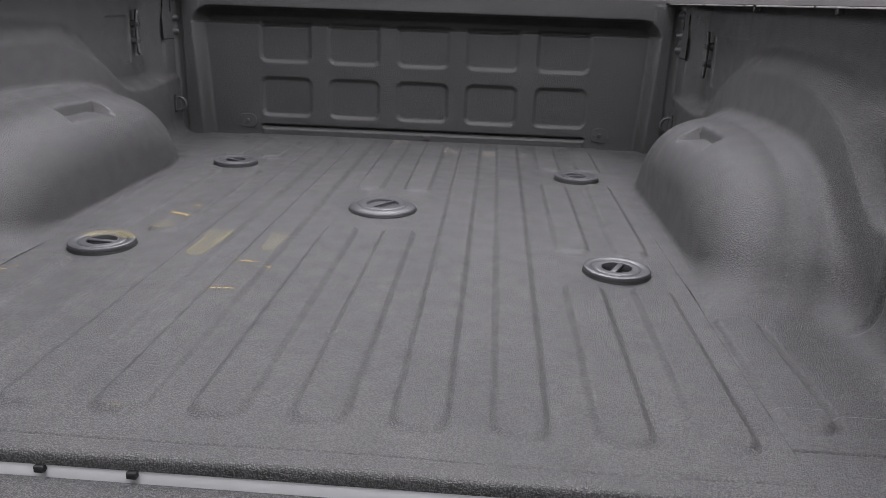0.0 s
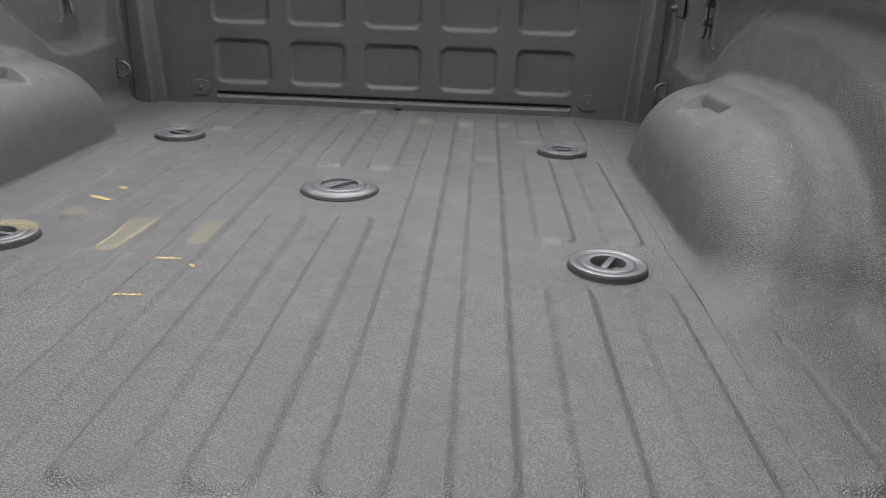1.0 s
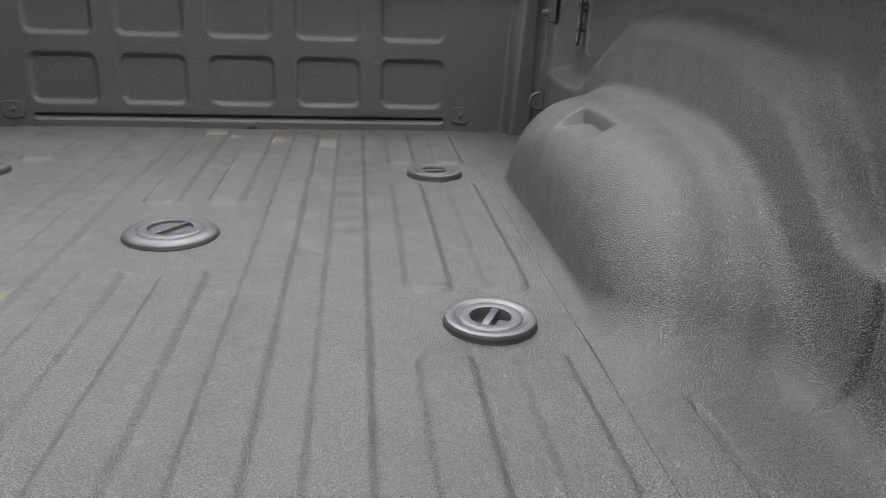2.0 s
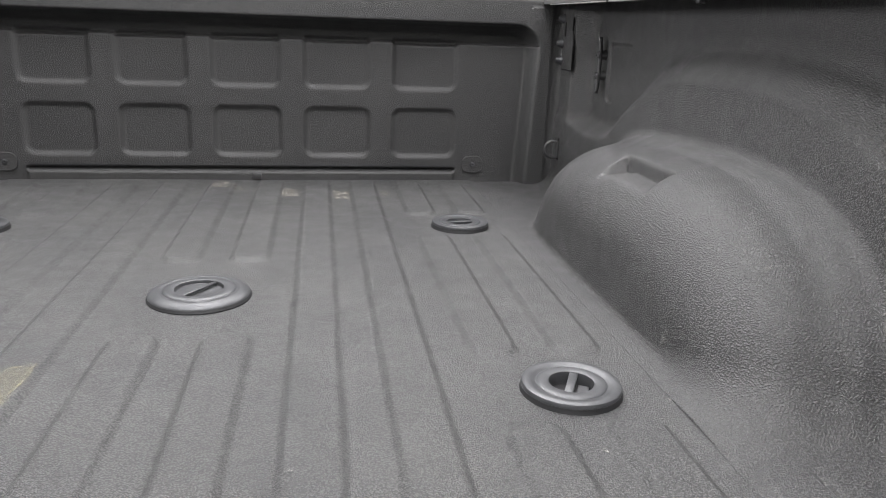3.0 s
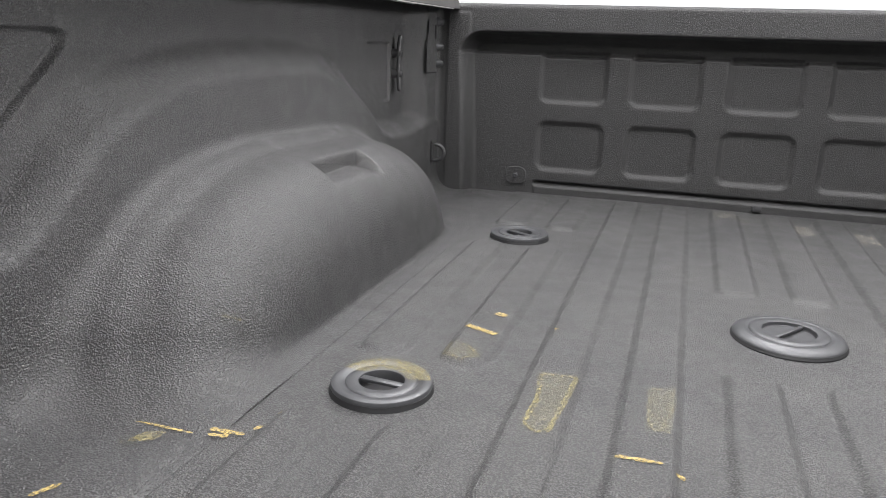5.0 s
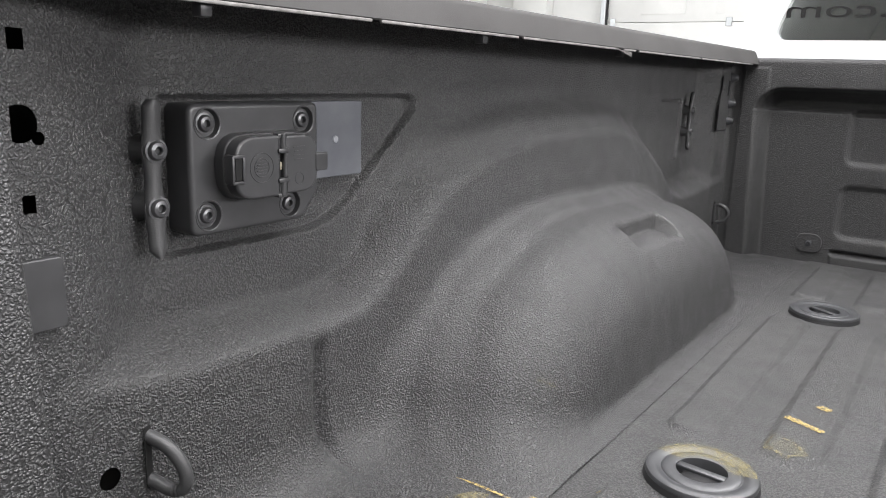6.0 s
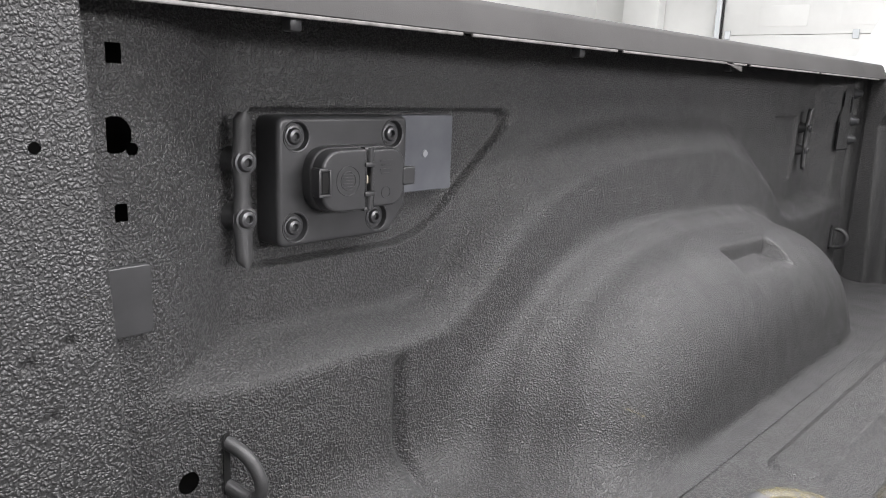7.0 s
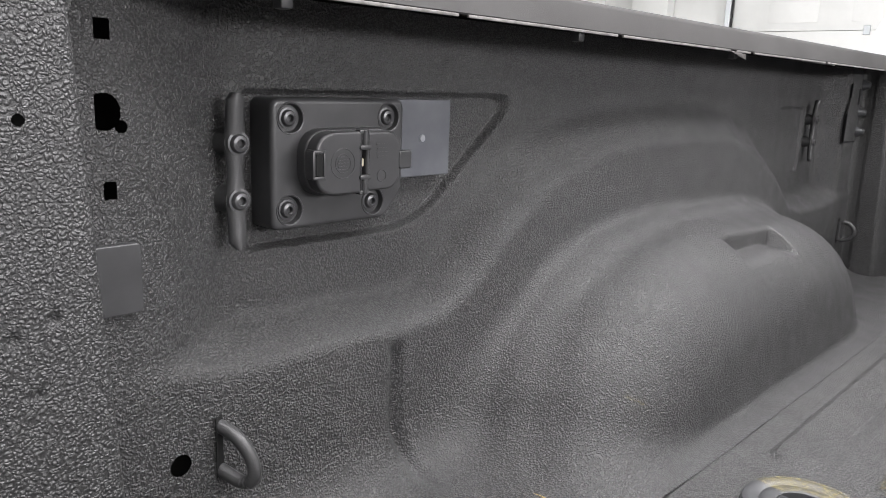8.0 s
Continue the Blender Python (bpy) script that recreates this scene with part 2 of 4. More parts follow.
def round_outline(pts, r, seg=6):
    """A closed outline with its corners rounded; r a number or one per corner."""
    out = []
    n = len(pts)
    for i in range(n):
        p, a, b = Vector(pts[i]), Vector(pts[i - 1]), Vector(pts[(i + 1) % n])
        rad = r if not hasattr(r, "__len__") else r[i]
        da, db = (a - p).normalized(), (b - p).normalized()
        half = da.angle(db) / 2
        cut = rad / math.tan(half)
        s, e = p + da * cut, p + db * cut
        for k in range(seg + 1):
            t = k / seg
            q = (1 - t) ** 2 * s + 2 * t * (1 - t) * p + t * t * e
            out.append((q.x, q.y))
    return out


def extrude_ob(name, profile, y0, y1, material, parent=None, steps=1, label="", closed=True):
    """A profile of (x, z) points drawn out along y."""
    n = len(profile)
    ys = [y0 + (y1 - y0) * i / steps for i in range(steps + 1)]
    verts = [(x, y, z) for y in ys for x, z in profile]
    faces = []
    for s in range(steps):
        for i in range(n if closed else n - 1):
            j = (i + 1) % n
            faces.append((s * n + i, s * n + j, (s + 1) * n + j, (s + 1) * n + i))
    if closed:
        faces.append(tuple(range(n))[::-1])
        faces.append(tuple(steps * n + i for i in range(n)))
    bm = bmesh.new()
    vs = [bm.verts.new(v) for v in verts]
    for f in faces:
        bm.faces.new([vs[i] for i in f])
    return part(name, bm, material, parent, label)


# ---------------------------------------------------------------- the shape of the bed
RIB_H = 0.0078
REAR = 0.122
PILLAR = 0.108
SEAM = 0.588
WALL = 0.857
RIBS = [(0.059, 0.205, 0.962), (0.059, 1.285, 1.955), (0.174, 0.205, 1.955), (0.289, 0.205, 1.955),
        (0.406, 0.205, 0.692), (0.406, 0.865, 1.447), (0.406, 1.61, 1.955),
        (0.519, 0.205, 0.692), (0.519, 0.865, 1.447), (0.519, 1.61, 1.93), (0.627, 0.262, 0.585)]
HALF = 0.031


def step(a):
    a = np.clip(a, 0, 1)
    return a * a * (3 - 2 * a)


def ribs_z(x, y):
    """Height of the pressed ribs over the floor; the two halves mirror each other."""
    ax = np.abs(x)
    z = np.zeros_like(ax + y)
    for c, y0, y1 in RIBS:
        dx = np.abs(ax - c) - HALF
        dy = np.maximum(y0 - y, y - y1)
        rr = 0.024
        d = np.hypot(np.maximum(dx + rr, 0), np.maximum(dy + rr, 0)) - rr + np.minimum(np.maximum(dx + rr, dy + rr), 0)
        z = np.maximum(z, RIB_H * step(0.5 - d / 0.0135))
    return z


def floor_z(x, y):
    z = ribs_z(x, y)
    z = z - 0.0022 * np.exp(-((y - 0.154 - 0.001 * np.sin(x * 14)) / 0.0016) ** 2)
    z = z + 0.0012 * np.sin(x * 9.0 + 1.0) * np.sin(y * 5.0)
    under = np.maximum(REAR + 0.009 - y, 0) / 0.009
    z = z - 0.008 * (1 - np.sqrt(np.maximum(1 - np.minimum(under, 1) ** 2, 0)))
    return z


def smin(a, b, k):
    h = np.clip(0.5 + 0.5 * (b - a) / k, 0, 1)
    return b + (a - b) * h - k * h * (1 - h)


def smax(a, b, k):
    return -smin(-a, -b, k)


def eased(ys, zs, wide=25):
    """A smooth curve through a few heights along the bed, and its slope."""
    y = np.linspace(0, 2.2, 1101)
    z = np.interp(y, ys, zs)
    ker = np.exp(-np.linspace(-2, 2, wide) ** 2)
    z = np.convolve(np.pad(z, wide // 2, mode="edge"), ker / ker.sum(), mode="valid")
    return y, z, np.gradient(z, y)


CREST = eased([0.20, 0.285, 0.334, 0.39, 0.453, 0.526, 0.592, 0.64, 0.69, 0.745, 0.80, 0.87, 0.95, 1.02, 1.14, 1.22, 1.29, 1.39, 1.50, 1.59, 1.64, 1.75, 1.85, 2.0],
              [0.180, 0.178, 0.171, 0.167, 0.169, 0.164, 0.167, 0.196, 0.240, 0.280, 0.304, 0.322, 0.334, 0.339, 0.341, 0.339, 0.333, 0.306, 0.250, 0.188, 0.176, 0.174, 0.182, 0.19])


def box2(a, b, ca, cb, ha, hb, r):
    qa, qb = np.abs(a - ca) - ha + r, np.abs(b - cb) - hb + r
    return np.hypot(np.maximum(qa, 0), np.maximum(qb, 0)) + np.minimum(np.maximum(qa, qb), 0) - r


def side_holes(y, z):
    """Negative inside the holes punched through the left panel."""
    big = np.minimum(np.hypot(y - 0.2395, z - 0.380) - 0.0128, np.hypot(y - 0.2520, z - 0.3695) - 0.0048)
    h = np.maximum(np.maximum(big, 0.3655 - z), 0.2335 - y)
    for cy, cz, hy, hz in ((0.2415, 0.4345, 0.0058, 0.0068), (0.2415, 0.3260, 0.0048, 0.0062)):
        h = np.minimum(h, box2(y, z, cy, cz, hy, hz, 0.0008))
    h = np.minimum(h, np.hypot(y - 0.168, z - 0.379) - 0.0035)
    return np.minimum(h, np.hypot(y - 0.2865, z - 0.098) - 0.0092)


def side_solid(u, y, z, left):
    """Negative inside the metal. u is the way inward from the side wall."""
    crest, slope = np.interp(y, CREST[0], CREST[1]), np.interp(y, CREST[0], CREST[2])
    a = (z - crest) / np.sqrt(1 + slope ** 2)
    # wall with its pressings
    wall = u + 0.0 * y
    if left:
        pk = np.maximum(np.maximum(0.383 - y, z - 0.394), 0.2535 - z)
        pk = smax(pk, (y - 0.737) * 0.644 - (z - 0.375) * 0.765, 0.032)
        wall = wall + 0.013 * step(0.5 - pk / 0.0055)
    panel = smax(box2(y, z, 1.665, 0.314, 0.070, 0.067, 0.010), (1.612 - y) * 0.80 - (z - 0.362) * 0.60, 0.012)
    wall = wall + 0.006 * step(0.5 - panel / 0.006)
    # arched flange and ledge
    face = 0.050
    groove = 0.010 * np.exp(-((y - 0.522 - 0.25 * np.maximum(0.05 - z, 0)) / 0.007) ** 2) * step((0.155 - z) / 0.02)
    rake = 0.55 + 0.5 * step((y - 0.55) / 0.22) - 0.45 * step((y - 1.42) / 0.16)
    flange = smax((a + 0.003 + rake * (u - face)) / np.sqrt(1 + rake ** 2), u - face + groove, 0.008)
    f = smin(wall, flange, 0.010)
    # front post and corner column
    post = smax(u - 0.045, (1.876 - y + 1.05 * (u - 0.045)) / 1.45, 0.008)
    f = smin(f, post, 0.018)
    # wheelhouse
    dy = y - 1.14
    zp = np.maximum(z, 0)
    ahead = step((y - 1.02) / 0.24)
    front = np.power((np.abs(np.maximum(dy, 0)) / 0.448) ** 3.1 + (zp / 0.230) ** 2.6 + 1e-9, 0.385)
    back = np.power((np.abs(np.minimum(dy, 0)) / 0.478) ** 3.3 + (zp / 0.234) ** 2.1 + 1e-9, 0.42)
    ring = (ahead * front + (1 - ahead) * back - 1) * 0.2
    f = smin(f, smax((ring + 0.40 * (u - 0.058)) / 1.08, u - 0.078, 0.012), 0.012)
    slope = np.power((np.abs(np.minimum(dy, 0)) / 0.490) ** 3.1 + (zp / 0.229) ** 1.75 + 1e-9, 0.5)
    ramp = (ahead * front + (1 - ahead) * slope - 1) * 0.2
    dome = smax(ramp + 0.002 + 0.007 * ahead, u - 0.234 + 0.08 * z, 0.085 + 0.33 * np.minimum(zp, 0.22))
    f = smin(f, dome, 0.018 + step((1.05 - y) / 0.3) * (0.018 + 0.05 * step((0.16 - z) / 0.12)))
    # pocket on top of the wheelhouse
    pocket = np.maximum(np.maximum(0.143 - u, np.abs(y - 1.142) - 0.086), 0.180 - 0.12 * (u - 0.15) - 0.006 * step((y - 1.19) / 0.012) - z)
    f = smax(f, -pocket, 0.006)
    # floor flange
    f = smin(f, z - ribs_z(WALL - u, y) + 0.004 * np.exp(-((y - 0.222) / 0.0018) ** 2) * step((0.75 - (WALL - u)) / 0.03) + 0.003 * step((u - WALL + SEAM + 0.0006) / 0.0006), 0.012 + 0.055 * step((0.92 - y) / 0.28) + 0.045 * step((y - 1.56) / 0.12))
    if not left:
        f = f + 0.008 * np.exp(-((WALL - u - 0.664) / 0.0055) ** 2) * step((y - 0.27) / 0.015) * step((0.575 - y) / 0.03) * step((0.05 - z) / 0.02)
    # rear pillar
    pil = smax(u - 0.117, y - 0.200 - 0.016 * (0.45 - z) / 0.32, 0.008)
    strip = smax(u - 0.057, (y - 0.262 + 1.6 * (u - 0.057)) / 1.6, 0.024)
    f = smin(f, strip, 0.012)
    f = smin(f, pil, 0.004)
    if left:
        for cy, cz in ((0.179, 0.261), (0.156, 0.252), (0.166, 0.216)):
            f = f + 0.0035 * np.exp(-((y - cy) ** 2 + (z - cz) ** 2) / 0.0035 ** 2)
    return f


truck_bed = empty("truck_bed", Matrix(), "open pickup truck bed sprayed with dark grey textured liner", "truck bed")



def side_sheet(name, side, left, ys, rows, label, crowd=1.9, base=-0.05, steep=50.0):
    """One stretch of the inner side: a fan of lines from under the floor, then lines that level off up the wall."""
    low = rows // 2
    flat = math.degrees(math.atan2(-0.0035 - base, WALL + 0.135 - SEAM + 0.010))
    tang = np.tan(np.radians(flat + (steep - flat) * np.linspace(0, 1, low) ** crowd))
    k = np.linspace(0, 1, rows - low + 1)[1:]
    tang = np.concatenate([tang, tang[-1] * (1 - k) - 0.10 * k])
    foot = np.concatenate([np.full(low, base), base + (0.4885 - base) * k])
    Y, T = np.meshgrid(ys, np.arctan(tang), indexing="ij")
    O = np.broadcast_to(foot, Y.shape)
    lo, hi = np.full(Y.shape, 0.02), np.full(Y.shape, 1.05)
    cu, su = np.cos(T), np.sin(T)
    for _ in range(18):
        mid = (lo + hi) / 2
        inside = side_solid(-0.135 + mid * cu, Y, O + mid * su, left) < 0
        lo, hi = np.where(inside, mid, lo), np.where(inside, hi, mid)
    mid = (lo + hi) / 2
    P = np.stack([side * (WALL + 0.135 - mid * cu), Y, O + mid * su], -1)
    keep = None
    if left:
        mid = (P[:-1, :-1] + P[1:, 1:] + P[1:, :-1] + P[:-1, 1:]) / 4
        keep = side_holes(mid[..., 1], mid[..., 2]) > 0
    grid_ob(name, P, LINER, truck_bed, flip=not left, label=label, keep=keep)


LONG = np.append(np.arange(0.304, 1.985, 0.0036), 1.985)
side_sheet("side_panel", -1, True, LONG, 440, "pressed inner side wall with bulging wheelhouse")
side_sheet("rear_pillar", -1, True, np.arange(PILLAR, 0.3046, 0.0006), 950, "textured rear pillar with punched holes", 1.2)
side_sheet("side_panel", 1, False, LONG, 520, "pressed inner side wall with bulging wheelhouse", 1.0, -0.6, 75.0)
side_sheet("rear_pillar", 1, False, np.arange(PILLAR, 0.3046, 0.0012), 500, "textured rear pillar", 1.0, -0.6, 75.0)

# added black plates that stand in for the shade inside the punched holes
part("hole_shade_plate", bm_box(0.004, 0.24, 0.42, 0, 1, (-0.90, 0.235, 0.255)), HOLE, truck_bed)
part("hole_shade_plate", bm_box(0.002, 0.05, 0.05, 0, 1, (-0.832, 0.2865, 0.098)), HOLE, truck_bed)


def wall_x(y, z, left=True):
    """How far out the finished side wall stands at that spot."""
    lo, hi = -0.05, 0.3
    for _ in range(30):
        m = (lo + hi) / 2
        if side_solid(np.array([m]), np.array([y]), np.array([z]), left)[0] < 0:
            lo = m
        else:
            hi = m
    return WALL - lo


# ribbed floor sheet
xs = np.linspace(-SEAM + 0.0005, SEAM - 0.0005, 452)
ys = np.concatenate([np.linspace(REAR, REAR + 0.010, 12)[:-1], np.arange(REAR + 0.010, 0.175, 0.0011), np.arange(0.175, 1.998, 0.0055)])
X, Y = np.meshgrid(xs, ys, indexing="ij")
P = np.stack([X, Y, floor_z(X, Y) + 0.0014], -1)
for end in (0, -1):
    hem = P[[end]].copy()
    hem[..., 2] -= 0.004
    P = np.concatenate([hem, P] if end == 0 else [P, hem], 0)
skirt = P[:, :1].copy()
skirt[..., 2] = -0.015
P = np.concatenate([skirt, P], 1)
PUCKS = [(0.475, 0.768, 0.0605), (0.475, 1.515, 0.0605), (-0.475, 1.515, 0.0605), (-0.475, 0.766, 0.0605), (0.0, 1.118, 0.0765)]
mid = (P[:-1, :-1] + P[1:, 1:]) / 2
keep = np.ones(mid.shape[:2], bool)
for px, py, pr in PUCKS:
    keep &= np.hypot(mid[..., 0] - px, mid[..., 1] - py) > pr * 0.9
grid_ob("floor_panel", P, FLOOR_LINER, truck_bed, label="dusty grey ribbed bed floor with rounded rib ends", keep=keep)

# front wall of the bed
xs = np.arange(-0.872, 0.8721, 0.0036)
zs = np.concatenate([np.linspace(-0.03, 0.0, 3)[:-1], np.arange(0.0, 0.4725, 0.0033)])
X, Z = np.meshgrid(xs, zs, indexing="ij")
qx, qz = np.abs(X) - 0.757 + 0.05 * (0.417 - Z) + 0.07, Z - 0.417 + 0.07
rim = np.hypot(np.maximum(qx, 0), np.maximum(qz, 0)) + np.minimum(np.maximum(qx, qz), 0) - 0.07
depth = 0.042 * step(-rim / 0.034)
for k in range(-2, 3):
    lowbox = box2(X, Z, 0.2285 * k, 0.128, 0.0825, 0.0615, 0.022)
    highbox = box2(X, Z, 0.2285 * k, 0.345, 0.0825, 0.101, 0.022)
    for b in (lowbox, highbox):
        depth = depth + 0.0075 * step(0.5 - b / 0.016) * step((0.372 - Z) / 0.008)
padded = np.zeros_like(X)
for k in range(-2, 3):
    padded = np.maximum(padded, step(0.5 - (np.abs(X - 0.2285 * k) - 0.0825) / 0.01))
depth = depth + 0.024 * step((Z - 0.361 + 0.007 * padded) / 0.005) * step(-rim / 0.008)
Yb = 1.957 + depth - 0.006 * np.clip((np.abs(X) - 0.798) / 0.012, 0, 2) ** 2
# cover joint at the top corners
Yb = Yb - 0.003 * step((np.abs(X) - 0.722) / 0.004) * step((0.463 - Z) / 0.004) * step((0.786 - np.abs(X)) / 0.004)
# slot and lip along the floor
lip = step((0.545 - np.abs(X)) / 0.006)
Yb = Yb + lip * (0.02 * np.exp(-((Z - 0.030) / 0.0028) ** 2) - 0.006 * step((0.024 - Z) / 0.004))
P = np.stack([X, Yb, Z], -1)
back = P[:, -1:].copy()
roll = []
for a in np.linspace(0, math.pi / 2, 7)[1:]:
    e = P[:, -1:].copy()
    e[..., 1] += 0.012 * (1 - math.cos(a))
    e[..., 2] += 0.012 * math.sin(a)
    roll.append(e)
e = roll[-1].copy()
e[..., 1] = 2.095
roll.append(e)
e = e.copy()
e[..., 2] = -0.03
roll.append(e)
P = np.concatenate([P] + roll, 1)
grid_ob("front_wall", P, SHADED_PANEL_LINER, truck_bed, label="front bed wall with two rows of pressed rectangles")

# rails
for side in (-1, 1):
    prof = [(0.978, 0.40), (0.978, 0.470), (0.968, 0.490), (0.945, 0.498), (0.86, 0.500), (0.79, 0.5005), (0.771, 0.5005),
            (0.7665, 0.4985), (0.764, 0.4945), (0.7525, 0.4690), (0.7535, 0.4675), (0.756, 0.4675), (0.758, 0.476), (0.785, 0.480), (0.95, 0.478), (0.968, 0.455), (0.968, 0.40)]
    extrude_ob("rail_cap", [(side * x, z) for x, z in prof], PILLAR, 1.966, RAIL, truck_bed, 40, "smooth dark plastic rail cap")
    # thin lower lip in lengths, with gaps
    cuts = [0.13, 0.535, 0.548, 0.80, 0.812, 1.10, 1.122, 1.17, 1.185, 1.50, 1.512, 1.90]
    for y0, y1 in zip(cuts[::2], cuts[1::2]):
        bm = bm_box(0.003, y1 - y0, 0.003, 0.0008, 2, (side * 0.7535, (y0 + y1) / 2, 0.4665))
        part("rail_lip", bm, LIP, truck_bed)
    for yc in (0.36, 0.74, 1.14):
        bm = bm_box(0.012, 0.011, 0.016, 0.002, 2, (side * 0.766, yc, 0.464))
        part("rail_clip", bm, BLACK, truck_bed)
    # bent tab of the lip
    if side < 0:
        bm = bmesh.new()
        tab = [bm.verts.new((side * x, y, z)) for x, y, z in ((0.7545, 1.075, 0.468), (0.7505, 1.150, 0.4635), (0.7515, 1.152, 0.4560), (0.7535, 1.112, 0.4645))]
        bm.faces.new(tab)
        solid = bmesh.ops.extrude_face_region(bm, geom=list(bm.faces))
        bmesh.ops.translate(bm, verts=[v for v in solid["geom"] if isinstance(v, bmesh.types.BMVert)], vec=(side * 0.0015, 0, 0))
        part("bent_tab", bm, LIP, truck_bed)
    # painted outer body side
    extrude_ob("outer_side", [(side * 0.975, 0.41), (side * 0.985, 0.30), (side * 1.0, 0.05), (side * 0.985, -0.35), (side * 0.87, -0.35), (side * 0.87, -0.28), (side * 0.95, -0.28), (side * 0.955, 0.41)],
               PILLAR - 0.01, 2.04, WHITE, truck_bed, 1, "white painted outer body side")
    # end of the pillar at the tailgate
    bm = bm_box(0.23, 0.004, 0.80, 0.0, 1, (side * 0.86, PILLAR - 0.003, 0.06))
    part("pillar_end", bm, WHITE, truck_bed)

# rear sill in body colour, seen between floor and tailgate
bm = bm_box(1.5, 0.045, 0.06, 0.002, 2, (0, 0.1475, -0.0365))
part("rear_sill", bm, WHITE, truck_bed, "white painted rear sill")

# ---------------------------------------------------------------- tailgate, let down
tailgate = empty("tailgate", pose(0, 0.124, -0.0555), "lowered tailgate with dark grey liner, hinged to the bed", "tailgate")
bm = bm_box(1.48, 0.50, 0.05, 0.012, 3, (0, -0.254, 0.008))
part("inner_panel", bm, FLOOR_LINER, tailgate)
bm = bm_box(1.5, 0.52, 0.03, 0.008, 2, (0, -0.262, -0.046))
part("outer_skin", bm, WHITE, tailgate, "white painted outer skin")
for hx in (-0.213, -0.114):
    bm = bm_box(0.011, 0.008, 0.008, 0.0015, 2, (hx, -0.002, 0.036))
    part("bump_stop", bm, RUBBER_AND_SHADE, tailgate)

# ---------------------------------------------------------------- pucks


def puck(name, radius, high, label, domed):
    """Steel ring with a flat plug in it, a round finger hole and a bar across."""
    ob = empty(name, Matrix(), label, "hitch cover", "fifth wheel pucks in the floor")
    R, h = radius, high
    part("seal", bm_lathe([(R * 1.012, -0.008), (R * 1.012, -0.0008), (R * 1.0, 0.0004), (R * 0.99, h * (0.22 if domed else 0.4)), (R * 0.95, h * (0.3 if domed else 0.5))], 64), RUBBER_AND_SHADE, ob, "black rubber seal")
    hole = R * (0.47 if domed else 0.44)
    if domed:
        prof = [(R * 0.97, h * 0.1)] + [(R * (0.72 + 0.27 * math.cos(a)), h * (0.12 + 0.72 * math.sin(a))) for a in np.linspace(0.0, 1.45, 9)] + [(R * 0.725, h * 0.74), (R * 0.705, h * 0.74)]
    else:
        prof = [(R * 0.95, h * 0.35), (R * 0.985, h * 0.45), (R * 0.985, h * 0.7), (R * 0.965, h * 0.9), (R * 0.925, h * 1.0), (R * 0.86, h * 1.02), (R * 0.76, h * 0.94), (R * 0.725, h * 0.80), (R * 0.70, h * 0.80)]
    part("ring", bm_lathe(prof, 64), PUCK, ob)
    cup = h * 0.93 - (0.0065 if domed else 0.017)
    prof = [(R * 0.71, h * 0.70), (R * 0.695, h * 0.84), (R * 0.67, h * 0.92), (R * 0.60, h * 0.96), (hole * 1.07, h * 0.95), (hole * 1.015, h * 0.91), (hole, h * 0.82), (hole, cup + 0.0015)]
    plug = part("plug", bm_lathe(prof, 64), PUCK, ob)
    # corner cups are coloured black to paint the shade down the finger hole
    under(part("cup", bm_lathe([(hole, cup + 0.0015), (hole * 0.97, cup), (hole * 0.5, cup - 0.0004), (0, cup - 0.0004)], 64), PUCK if domed else RUBBER_AND_SHADE, ob), plug)
    wide = 0.17 if domed else 0.40
    under(part("handle_bar", bm_box(hole * 1.99, hole * wide, 0.0042, 0.0014, 2, (0, 0, h * 0.93 - 0.0025)), PUCK, ob), plug)
    if not domed:
        under(part("latch_plate", bm_box(hole * 0.7, hole * 0.5, 0.002, 0.0006, 1, (hole * 0.3, -hole * 0.52, cup + 0.0045)), STEEL, ob), plug)
    return ob


corner = puck("hitch_puck", 0.0605, 0.0105, "round grey steel puck with finger bar, in bed floor", False)
middle = puck("hitch_puck", 0.0765, 0.0125, "large domed steel cover with thin finger bar, in mid floor", True)
for (px, py, pr), turn in zip(PUCKS, (65, 5, 150, -5, 55)):
    m = pose(px, py, 0.0032, 0, 0, turn)
    if pr > 0.07:
        middle.matrix_world = m
    elif turn == 65:
        corner.matrix_world = m
    else:
        got = copy_thing(corner, m)
        if turn == -5:
            got["label"] = "round grey steel puck smeared with yellow crayon"

# ---------------------------------------------------------------- power outlet on the side wall
XW = -(WALL + 0.006)


def wall_pose(y, z, x=XW):
    """Lies on the left wall: local x along the bed, local y up, local z into the bed."""
    return Matrix(((0, 0, 1, x), (1, 0, 0, y), (0, 1, 0, z), (0, 0, 0, 1)))


def bolt(parent, m, r=0.0075, material=None):
    """Button head with a six-sided socket."""
    prof = [(r * 1.25, 0.0), (r * 1.25, 0.0008), (r, 0.001), (r * 0.98, r * 0.25), (r * 0.8, r * 0.5), (r * 0.48, r * 0.6), (r * 0.42, r * 0.55), (r * 0.40, r * 0.1), (0, r * 0.1)]
    ob = part("bolt", bm_lathe(prof, 24), material or STEEL, parent, "dark hex socket bolt")
    ob.matrix_local = m
    return ob


outlet = empty("power_outlet", wall_pose(0.4725, 0.331), "black plastic power outlet box with closed flaps on the wall", "power outlet")
out = [(-0.0775, -0.0585), (0.0545, -0.0585), (0.0785, -0.032), (0.0785, 0.0585), (-0.0775, 0.0585)]
SCREWS = ((-0.0575, 0.041), (0.0575, 0.041), (-0.059, -0.0405), (0.0385, -0.0405))
